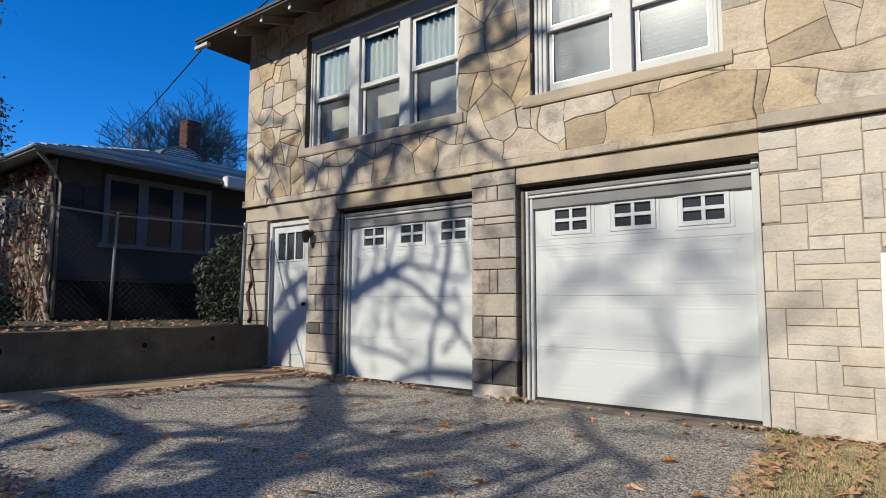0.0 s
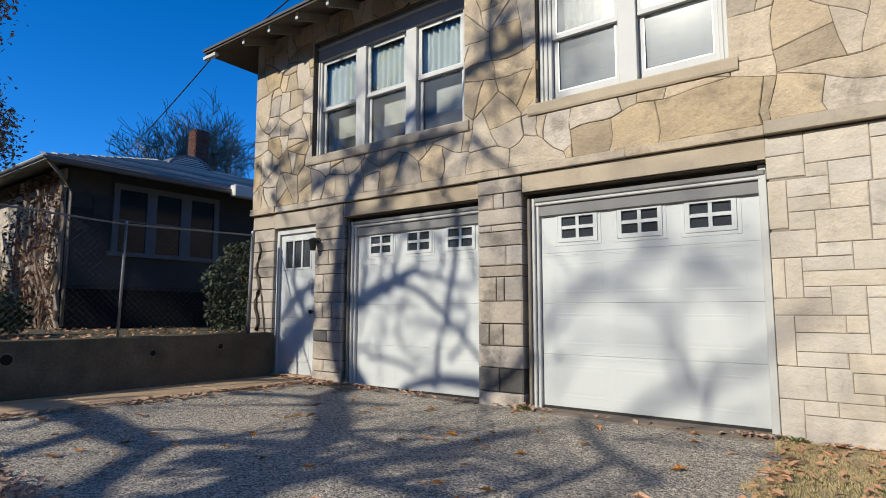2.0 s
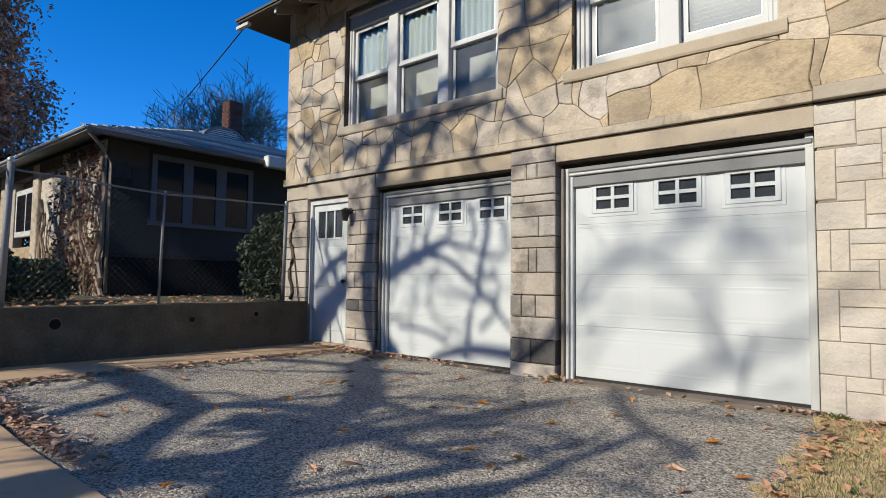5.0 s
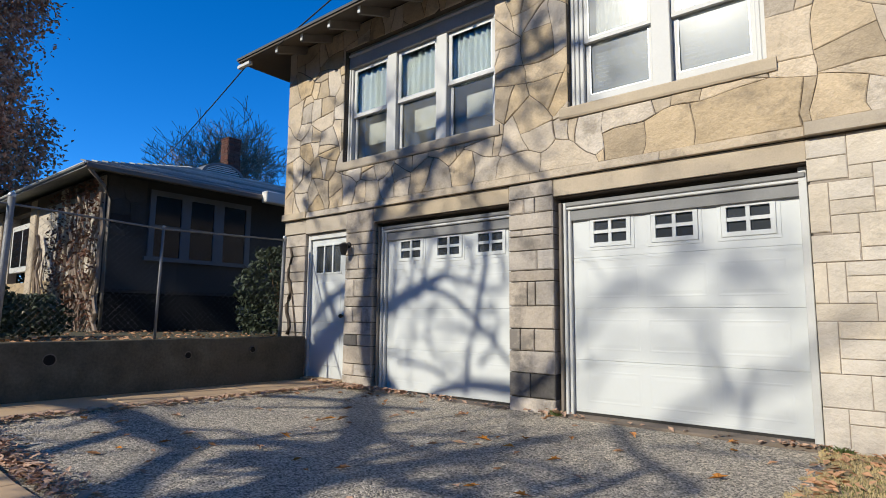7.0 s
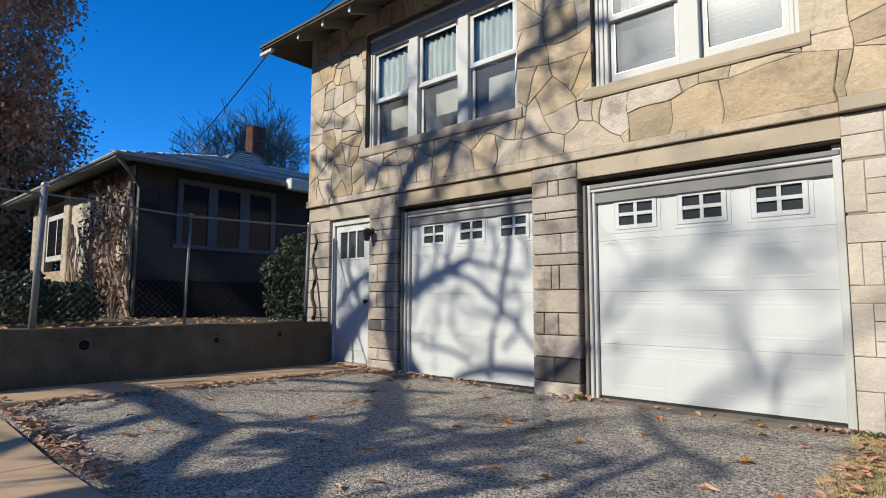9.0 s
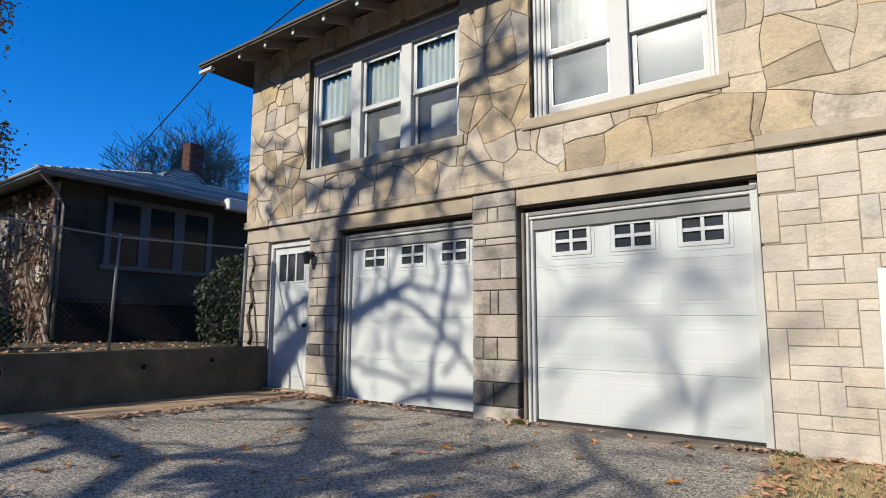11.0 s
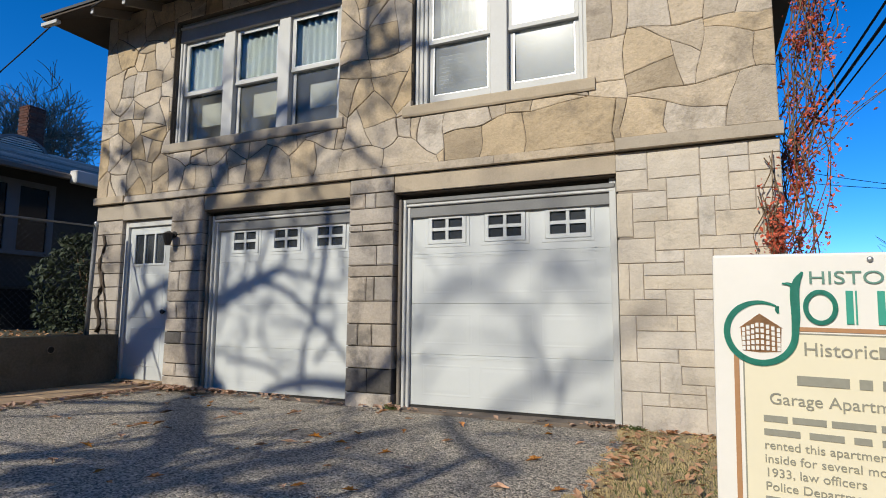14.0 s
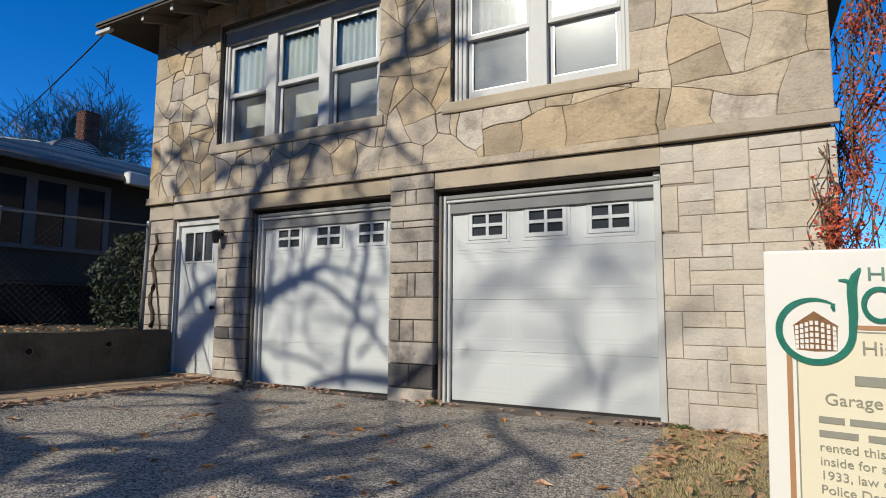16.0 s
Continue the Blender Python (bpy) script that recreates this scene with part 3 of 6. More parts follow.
# ---- garage doors ----
def garage_door(loc):
    """A white sectional door in local coordinates: x from 0 to 2.25, front at y = 0."""
    d = thing("garage_door", loc, "white panelled sectional garage door with three small windows", "garage door", "garage doors")
    w, h, n = 2.22, 2.24, 4
    sec = h / n
    wins = [(0.253, 0.622), (0.932, 1.303), (1.610, 1.982)]
    for k in range(n):
        z0, z1 = k * sec, (k + 1) * sec - 0.002
        bm = bmesh.new()
        if k < n - 1:
            box(bm, 0, w, 0, 0.045, z0, z1)
            soften(bm, 0.003)
            s = part("section", bm, M_PAINT, d)
            for a, b in wins:
                bm = bmesh.new()
                u0, u1, v0, v1 = a - 0.11, b + 0.11, z0 + 0.11, z1 - 0.11
                loops = []
                for e, y in ((0.0, 0.004), (0.0, -0.0005), (0.010, -0.0014), (0.028, -0.0004), (0.06, -0.0018)):
                    loops.append([bm.verts.new((x, y, z)) for x, z in ((u0 + e, v0 + e), (u1 - e, v0 + e), (u1 - e, v1 - e), (u0 + e, v1 - e))])
                for l0, l1 in zip(loops, loops[1:]):
                    for q in range(4):
                        bm.faces.new((l0[q], l0[(q + 1) % 4], l1[(q + 1) % 4], l1[q]))
                bm.faces.new(loops[-1])
                part("raised_panel", bm, M_PAINT, s)
            bm = bmesh.new()
            for zz in (z1 - 0.045, z1 - 0.028, z0 + 0.03):
                box(bm, 0.004, w - 0.004, -0.003, 0.01, zz, zz + 0.006)
            part("ribs", bm, M_PAINT, s)
        else:
            zw0, zw1 = 1.838, 2.075
            holed(bm, 0, w, z0, z1 + 0.002, [(a, b, zw0, zw1) for a, b in wins], 0, 0.045)
            s = part("section", bm, M_PAINT, d)
            for a, b in wins:
                wf = bmesh.new()
                holed(wf, a - 0.045, b + 0.045, zw0 - 0.045, zw1 + 0.045, [(a, b, zw0, zw1)], -0.012, 0.004)
                f = part("window_frame", wf, M_PAINT, d)
                rim = bmesh.new()
                holed(rim, a - 0.085, b + 0.085, zw0 - 0.085, min(zw1 + 0.085, h - 0.004), [(a - 0.05, b + 0.05, zw0 - 0.05, zw1 + 0.05)], -0.005, 0.004)
                soften(rim, 0.002)
                part("window_rim", rim, M_PAINT, f)
                wm = bmesh.new()
                cx, cz = (a + b) / 2, (zw0 + zw1) / 2
                box(wm, a - 0.002, b + 0.002, -0.006, 0.012, cz - 0.018, cz + 0.018)
                box(wm, cx - 0.018, cx + 0.018, -0.007, 0.012, zw0 - 0.002, zw1 + 0.002)
                part("muntin", wm, M_PAINT, f)
                for p0, p1 in ((a, cx), (cx, b)):
                    for q0, q1 in ((zw0, cz), (cz, zw1)):
                        g = bmesh.new()
                        box(g, p0, p1, 0.018, 0.022, q0, q1)
                        part("pane", g, M_GLASSDARK, f)
    bm = bmesh.new()
    box(bm, 0, w, -0.004, 0.04, -0.03, -0.002)
    part("bottom_seal", bm, M_BLACK, d, "black rubber bottom seal")
    return d


def door_surround(x0, x1, z1, leaf0, leaf1):
    s = thing("door_trim", (0, 0, 0), "white timber jambs and head board round the garage door", "door frame", "garage door frames", "structure")
    # stepped jamb on the hinge side, its first step grey-brown
    n, step = 3, (leaf0 - x0 - 0.035) / 3
    for i in range(n):
        a = x0 + 0.035 + i * step
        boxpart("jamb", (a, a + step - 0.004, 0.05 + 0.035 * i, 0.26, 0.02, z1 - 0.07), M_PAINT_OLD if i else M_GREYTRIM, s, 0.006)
    boxpart("jamb", (leaf1 + 0.002, x1 - 0.004, 0.10, 0.26, 0.02, z1 - 0.02), M_PAINT_OLD, s, 0.005)
    # head board in soffit brown stands for the dark shade under the lintel
    boxpart("head_board", (x0 + 0.01, x1 - 0.006, 0.165, 0.26, z1 - 0.062, z1 - 0.004), M_SOFFIT, s, 0.006)
    boxpart("head_moulding", (x0 + 0.04, x1 - 0.01, 0.088, 0.26, z1 - 0.118, z1 - 0.066), M_HEADSHADE, s, 0.01)
    boxpart("head_moulding", (x0 + 0.05, x1 - 0.012, 0.098, 0.26, z1 - 0.152, z1 - 0.121), M_PAINT_OLD, s, 0.008)
    boxpart("head_stop", (leaf0 - 0.04, x1 - 0.05, 0.13, 0.168, z1 - 0.275, z1 - 0.155), M_HEADSHADE, s, 0.004)
    boxpart("threshold", (x0 + 0.005, x1 - 0.005, -0.09, 0.35, -0.05, 0.058), M_THRESHOLD, s, 0.012)
    return s


garage = garage_door((-2.265, 0.17, 0.085))
door_surround(-2.42, 0.03, 2.465, -2.268, -0.042)
copy_thing(garage, pose(-5.20, 0.17, 0.085))
door_surround(-5.35, -3.02, 2.465, -5.203, -3.0)

# ---- side door ----
door = thing("door_1", (-6.88, 0.10, 0.15), "white painted side door with a three-pane window", "door", kind="structure")
DW, DH = 0.86, 2.17
bm = bmesh.new()
holed(bm, 0, DW, 0, DH, [(0.10, 0.72, 1.62, 2.06)], 0, 0.045)
part("leaf", bm, M_PAINT, door)
for zz0, zz1 in ((0.18, 0.72), (0.86, 1.48)):
    boxpart("panel", (0.13, DW - 0.13, -0.006, 0.01, zz0, zz1), M_PAINT, door, 0.006)
for i in range(3):
    a = 0.10 + 0.62 / 3 * i
    g = bmesh.new()
    box(g, a, a + 0.62 / 3, 0.018, 0.022, 1.62, 2.06)
    part("pane", g, M_GLASSDARK, door)
for i in range(4):
    a = 0.10 + 0.62 / 3 * i
    boxpart("muntin", (a - 0.016, a + 0.016, -0.007, 0.016, 1.60, 2.08), M_PAINT, door, 0.003)
for zz in (1.605, 2.06):
    boxpart("rail", (0.086, 0.736, -0.010, 0.016, zz, zz + 0.03), M_PAINT, door, 0.003)
bm = bmesh.new()
bmesh.ops.create_uvsphere(bm, u_segments=12, v_segments=8, radius=0.032, matrix=pose(DW - 0.07, -0.05, 0.95))
tube(bm, [(DW - 0.07, -0.04, 0.95), (DW - 0.07, 0.0, 0.95)], 0.014, 8)
part("door_knob", bm, M_BLACK, door, "dark door knob", True)
frame_1 = thing("door_frame", (0, 0, 0), "white wooden frame round the side door", "door frame", kind="structure")
boxpart("jamb", (-6.945, -6.885, 0.06, 0.26, 0.1, 2.415), M_PAINT_OLD, frame_1)
boxpart("jamb", (-6.015, -5.955, 0.06, 0.26, 0.1, 2.415), M_PAINT_OLD, frame_1)
boxpart("head", (-6.884, -6.016, 0.06, 0.26, 2.325, 2.415), M_PAINT_OLD, frame_1)
boxpart("step", (-6.95, -5.96, -0.06, 0.35, -0.1, 0.145), M_CONCRETE, frame_1, 0.01)


# ---- upper windows ----
def sash(parent, x0, x1, z0, z1, y, pane=None, lean=0.0, foot=0.055):
    bm = bmesh.new()
    holed(bm, x0, x1, z0, z1, [(x0 + 0.045, x1 - 0.045, z0 + foot, z1 - 0.04)], y, y + 0.035)
    s = part("sash", bm, M_PAINT_OLD, parent)
    g = bmesh.new()
    vs = box(g, x0 + 0.04, x1 - 0.04, y + 0.014, y + 0.018, z0 + foot - 0.005, z1 - 0.035)
    for v in vs:  # lower panes lean in at the foot to shift the sun's reflection
        if v.co.z < (z0 + z1) / 2:
            v.co.y += lean
    part("pane", g, pane or M_GLASS, s).visible_shadow = False
    bm = bmesh.new()  # metal edge of the storm window round the pane
    holed(bm, x0 + 0.047, x1 - 0.047, z0 + foot + 0.002, z1 - 0.042, [(x0 + 0.058, x1 - 0.058, z0 + foot + 0.013, z1 - 0.053)], y + 0.001, y + 0.012)
    part("pane_edge", bm, M_STEEL, s)


def upper_window(name, hole, n, mull, meets, label, glass_top=None, glass_low=None, left=0.085, right=0.085, foot=0.055, lean=0.0):
    x0, x1, z0, z1 = hole
    w = thing(name, (0, 0, 0), label, "window", kind="structure")
    top = z1 - 0.285
    bm = bmesh.new()
    cols = 26
    rows = []
    for i in range(cols + 1):  # a rock-faced sill: its front edge wanders a little
        x = x0 - 0.10 + (x1 - x0 + 0.18) * i / cols
        dy, dz = 0.010 * noise.noise(Vector((x * 5, z0, 1))), 0.008 * noise.noise(Vector((x * 6, z0, 7)))
        rows.append([bm.verts.new(p) for p in ((x, 0.20, z0 - 0.135), (x, -0.052 + dy, z0 - 0.135 + dz), (x, -0.062 + dy, z0 - 0.115 + dz), (x, -0.060 + 0.6 * dy, z0 - 0.020), (x, -0.046, z0 - 0.004), (x, 0.20, z0))])
    for a, b in zip(rows, rows[1:]):
        for k in range(6):
            bm.faces.new((a[k], b[k], b[(k + 1) % 6], a[(k + 1) % 6]))
    bm.faces.new(rows[0])
    bm.faces.new(rows[-1])
    part("window_sill", bm, M_TRIMSTONE, w, "weathered stone sill")
    boxpart("head_trim", (x0 + 0.01, x1 - 0.01, 0.045, 0.14, top + 0.003, z1 - 0.095), M_HEADWOOD, w, 0.006)
    boxpart("head_board", (x0 + 0.012, x1 - 0.012, 0.02, 0.14, z1 - 0.09, z1 - 0.06), M_PAINT_OLD, w, 0.006)
    boxpart("head_board", (x0 + 0.012, x1 - 0.012, 0.05, 0.14, z1 - 0.057, z1 - 0.004), M_HEADWOOD, w, 0.006)
    for a, b in ((x0 + 0.002, x0 + left - 0.002), (x1 - right + 0.002, x1 - 0.002)):
        steps = max(1, round((b - a) / 0.045))
        for k in range(steps):  # stepped casing, deeper towards the sash
            p, q = a + (b - a) * k / steps, a + (b - a) * (k + 1) / steps
            deep = k if a < (x0 + x1) / 2 else steps - 1 - k
            boxpart("jamb", (p + 0.001, q - 0.002, 0.05 + 0.016 * deep, 0.20, z0 + 0.001, top), M_PAINT_OLD, w, 0.006)
    inner = (x1 - x0 - left - right - mull * (n - 1)) / n
    spans = []
    for i in range(n):
        a = x0 + left + i * (inner + mull)
        b = a + inner
        meet = meets[i]
        spans.append((a, b))
        if i < n - 1:
            boxpart("mullion", (b + 0.002, b + mull - 0.002, 0.056, 0.20, z0 + 0.001, top), M_PAINT_OLD, w, 0.006)
        sash(w, a + 0.002, b - 0.002, meet - 0.02, top - 0.003, 0.10, glass_top, lean)
        sash(w, a + 0.002, b - 0.002, z0 + 0.005, meet + 0.02, 0.138, glass_low or M_SCREEN, 0.02, foot)
        boxpart("meeting_rail", (a + 0.003, b - 0.003, 0.092, 0.099, meet - 0.02, meet + 0.02), M_PAINT_OLD, w, 0.002)
    return spans


spans1 = upper_window("window_1", W1, 3, 0.19, (4.21, 4.23, 4.255), "row of three white double-hung windows above the side door")
spans2 = upper_window("window_2", W2, 2, 0.20, (4.24, 4.23), "pair of white double-hung windows with blinds", M_HAZE, M_HAZE, 0.15, 0.095, 0.14)


def curtain(x0, x1, z0, z1, y, label, material, folds=9):
    bm = bmesh.new()
    n = folds * 8
    prev = None
    for i in range(n + 1):
        u = i / n
        x = x0 + (x1 - x0) * u
        dy = 0.018 * math.sin(u * folds * 2 * math.pi + 0.6 * math.sin(7 * u)) + 0.006 * math.sin(u * 41)
        col = [bm.verts.new((x, y + dy, z)) for z in (z0, z1)]
        if prev:
            bm.faces.new((prev[0], col[0], col[1], prev[1]))
        prev = col
    bmesh.ops.solidify(bm, geom=list(bm.faces), thickness=0.004)
    return tagged(part("curtain", bm, material, smooth=True), label, "curtain", "window curtains")


for i, (a, b) in enumerate(spans1):
    curtain(a - 0.03, b + 0.03, 4.22, 5.22, 0.19, "pale sheer half curtain hanging in folds", M_CURTAIN, 7 + i)
    lo = (3.75, 3.77, 3.76)[i]
    bm = bmesh.new()
    box(bm, a + 0.21, b - 0.05, 0.245, 0.255, lo, lo + 0.33)
    tagged(part("roller_blind", bm, M_CARD), "pale roller blind half drawn behind the glass", "blind", "roller blinds")


def blind(x0, x1, z0, z1, y):
    b = thing("window_blind", (0, 0, 0), "white horizontal slat blind behind the window glass", "blind", "window blinds")
    bm = bmesh.new()
    z = z0
    while z < z1:
        vs = box(bm, x0, x1, y, y + 0.05, z, z + 0.002)
        for v in vs:
            v.co.z -= (v.co.y - y) * 0.75
        z += 0.048
    tagged(part("slats", bm, M_BLIND, b), kind="stuff")
    boxpart("head_rail", (x0, x1, y - 0.005, y + 0.04, z1, z1 + 0.035), M_BLIND, b, 0.003)


a, b = spans2[0]
curtain(a + 0.12, b + 0.02, 4.27, 5.22, 0.18, "white pleated curtain behind the upper sash", M_BLIND, 8)
for a, b in spans2:
    blind(a - 0.02, b + 0.02, 3.49, 5.05, 0.225)

# ---- fence ----
fence = thing("chain_link_fence", (-7.0, 0, 0), "galvanised chain-link fence standing on the retaining wall", "fence")
for yy, r, z1 in ((-0.36, 0.03, 2.33), (-2.27, 0.018, 2.26), (-3.96, 0.036, 2.40), (-5.8, 0.022, 2.3)):
    p = tubepart("post", [(0, yy - 0.03, 0.70), (0, yy, z1)], r, M_FENCEPIPE, fence, 10)
    bm = bmesh.new()
    bmesh.ops.create_uvsphere(bm, u_segments=10, v_segments=6, radius=r * 1.15, matrix=pose(0, yy, z1))
    part("post_cap", bm, M_STEEL, p, "", True)
tubepart("top_rail", [(0, -0.36, 2.29), (0, -2.27, 2.23), (0, -3.96, 2.30), (0, -5.8, 2.27)], 0.013, M_FENCEPIPE, fence, 8)
bm = bmesh.new()
D = 0.058
ya, yb, za, zb = -5.8, -0.36, 0.80, 2.24
span = zb - za
s = ya - span
while s < yb:
    for sign in (1, -1):
        y0, z0_, y1, z1_ = s, za, s + span, zb
        if y0 < ya:
            z0_ += (ya - y0)
            y0 = ya
        if y1 > yb:
            z1_ -= (y1 - yb)
            y1 = yb
        if y1 > y0 and z1_ > z0_:
            if sign > 0:
                tube(bm, [(0.001, y0, z0_), (0.001, y1, z1_)], 0.0010, 3, False)
            else:
                tube(bm, [(-0.003, y0, za + zb - z0_), (-0.003, y1, za + zb - z1_)], 0.0010, 3, False)
    s += D * 1.41
tagged(part("wire_mesh", bm, M_FENCEWIRE, fence), kind="stuff")

# ---- neighbouring house ----
NXE, NYF, NZ = -12.2, -1.15, 0.7
nb = thing("neighbour_house", (0, 0, 0), "low bungalow with hipped shingle roof and ivy-covered porch", "house")
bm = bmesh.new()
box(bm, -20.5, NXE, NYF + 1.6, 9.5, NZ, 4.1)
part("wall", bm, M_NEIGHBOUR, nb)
boxpart("foundation", (-20.4, NXE + 0.03, NYF, 9.5, NZ - 0.1, 1.55), M_DARK, nb, 0.01, "dark foundation wall")
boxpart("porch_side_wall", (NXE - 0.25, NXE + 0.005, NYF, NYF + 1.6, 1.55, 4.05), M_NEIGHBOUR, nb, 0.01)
for xx in (-12.42, -14.6, -16.8, -19.8):
    bm = bmesh.new()
    box(bm, xx - 0.22, xx + 0.22, NYF - 0.02, NYF + 0.42, NZ - 0.1, 4.0)
    soften(bm, 0.02)
    part("porch_pillar", bm, M_RUBBLE, nb, "buff stone porch pillar")
boxpart("porch_wall", (-20, -12.6, NYF + 0.02, NYF + 0.3, NZ - 0.1, 1.9), M_RUBBLE, nb, 0.01, "low stone porch wall")
boxpart("porch_front_wall", (-16.9, -12.64, NYF + 0.06, NYF + 0.28, 1.9, 3.75), M_RUBBLE, nb, 0.01, "sunlit stone porch wall")
boxpart("porch_front_wall", (-20.0, -18.9, NYF + 0.06, NYF + 0.28, 1.9, 3.75), M_RUBBLE, nb, 0.01, "sunlit stone porch wall")
boxpart("porch_window_frame", (-18.85, -16.95, NYF + 0.08, NYF + 0.2, 2.2, 3.5), M_PAINT_OLD, nb, 0.01, "white porch window frame")
for a in (-18.7, -17.85):
    boxpart("porch_pane", (a, a + 0.75, NYF + 0.07, NYF + 0.1, 2.35, 3.35), M_NPANE, nb, 0)
boxpart("porch_beam", (-20.5, -12.2, NYF, NYF + 0.3, 3.75, 4.04), M_SOFFIT, nb, 0.01)
bm = bmesh.new()
hip(bm, -21.2, -11.65, -1.75, 10.0, 4.05, 0.34, 0.10)
nroof = part("roof", bm, M_NSHINGLE, nb, "grey shingle hipped roof")
for k in range(15):  # courses of the side that faces the drive
    dd = 0.02 + 0.3 * k
    bm = bmesh.new()
    x0, x1 = -11.65 - dd, -11.65 - dd - 0.32
    y0, y1 = -1.75 + dd, 10.0 - dd
    vs = [bm.verts.new((x, y, 4.05 + 0.34 * (-11.65 - x) + h)) for x, h in ((x0, 0.034), (x1, 0.006)) for y in (y0, y1)]
    vs += [bm.verts.new((v.co.x, v.co.y, v.co.z - 0.03)) for v in vs]
    for f in ((0, 1, 3, 2), (4, 6, 7, 5), (0, 4, 5, 1), (2, 3, 7, 6), (0, 2, 6, 4), (1, 5, 7, 3)):
        bm.faces.new([vs[q] for q in f])
    part("shingle_course", bm, M_NSHINGLE, nroof)
# the gutter is white; its side run is greyed to carry the shade
boxpart("eave_gutter", (-11.66, -11.56, -1.76, 10.0, 3.93, 4.05), M_GREYTRIM, nb, 0.02, "eave gutter greyed for the shaded side")
boxpart("eave_gutter", (-21.2, -11.56, -1.82, -1.77, 3.99, 4.04), M_PAINT_OLD, nb, 0.02, "sunlit white eave gutter")
tubepart("downspout", [(-11.62, -1.7, 3.95), (-11.9, -1.3, 3.7), (-12.12, -1.1, 3.5), (-12.12, -1.1, 0.8)], 0.035, M_GREYTRIM, nb, 8)
nwin = thing("window_3", (0, 0, 0), "dark triple window with grey frames in the neighbouring house", "window", kind="structure")
bm = bmesh.new()
holes_n = [(-0.13, 0.46), (0.68, 1.25), (1.50, 2.09)]
for y0, y1 in ((-0.25, -0.13), (0.46, 0.68), (1.25, 1.50), (2.09, 2.22)):
    box(bm, NXE - 0.02, NXE + 0.05, y0, y1, 2.36, 3.72)
box(bm, NXE - 0.02, NXE + 0.05, -0.25, 2.22, 3.72, 3.84)
box(bm, NXE - 0.02, NXE + 0.09, -0.33, 2.30, 2.27, 2.36)
part("window_frame", bm, M_NFRAME, nwin)
for y0, y1 in holes_n:
    boxpart("pane", (NXE - 0.01, NXE + 0.015, y0, y1, 2.36, 3.72), M_NPANE, nwin, 0)
    boxpart("meeting_rail", (NXE + 0.012, NXE + 0.035, y0, y1, 3.02, 3.07), M_GREYTRIM, nwin, 0.003)
    boxpart("window_backing", (NXE + 0.002, NXE + 0.006, y0, y1, 2.36, 3.72), M_DARK, nwin, 0)
vent_low = boxpart("foundation_vent", (NXE + 0.03, NXE + 0.05, 2.02, 2.30, 1.10, 1.30), M_NFRAME, nb, 0.003, "pale metal foundation vent")
for i in range(4):
    boxpart("vent_slat", (NXE + 0.05, NXE + 0.062, 2.05, 2.27, 1.125 + 0.042 * i, 1.14 + 0.042 * i), M_DARK, vent_low, 0)
# chimney of the bungalow, and its louvred roof vent
chim = thing("chimney", (-16.3, 3.95, 5.18), "red brick chimney on the bungalow roof", "chimney")
boxpart("chimney_core", (-0.205, 0.205, -0.205, 0.205, -0.2, 1.60), M_MORTAR, chim, 0)
brick_me = None
for cse in range(21):
    zc = 0.0 + cse * 0.076
    for side in range(4):
        for i in range(2):
            off = (-0.105 + 0.2 * i) + (0.02 if cse % 2 else -0.02)
            if brick_me is None:
                bm = bmesh.new()
                box(bm, -0.095, 0.095, -0.02, 0.02, 0, 0.066)
                brick_me = mesh_of("brick", bm, M_BRICK)
            o = new("brick", brick_me)
            o.parent = chim
            o.matrix_basis = pose(0, 0, zc, 0, 0, 90 * side) @ pose(off, -0.21, 0)
boxpart("chimney_cap", (-0.235, 0.235, -0.235, 0.235, 1.595, 1.64), M_BRICK, chim, 0.01)
vent = thing("roof_vent", (-15.75, 3.42, 5.36), "arched louvred vent on the bungalow roof", "roof vent")
bm = bmesh.new()
arc = [(math.cos(math.radians(a)), math.sin(math.radians(a))) for a in range(0, 181, 12)]
for (c0, s0), (c1, s1) in zip(arc, arc[1:]):
    for ra, rb in ((0.62, 0.72),):
        q = [bm.verts.new((x, r * c, 0.62 * r * s)) for x in (-1.2, 0.02) for r, c, s in ((ra, c0, s0), (rb, c0, s0), (rb, c1, s1), (ra, c1, s1))]
        for f in ((0, 1, 2, 3), (4, 7, 6, 5), (0, 3, 7, 4), (1, 5, 6, 2)):
            bm.faces.new([q[i] for i in f])
part("hood", bm, M_NFRAME, vent)
for i in range(6):
    zz = 0.03 + 0.06 * i
    hw = 0.62 * math.sqrt(max(0.0, 1 - (zz / 0.40) ** 2))
    boxpart("louvre", (-0.06, 0.0, -hw, hw, zz, zz + 0.03), M_PAINT_OLD, vent, 0)
# white box whose colour carries the sunlit patch at the eave end
boxpart("flashing", (-11.62, -11.40, 2.15, 3.6, 3.86, 4.14), M_SIGNWHITE, nb, 0.02, "white box standing for the sunlit eave return")


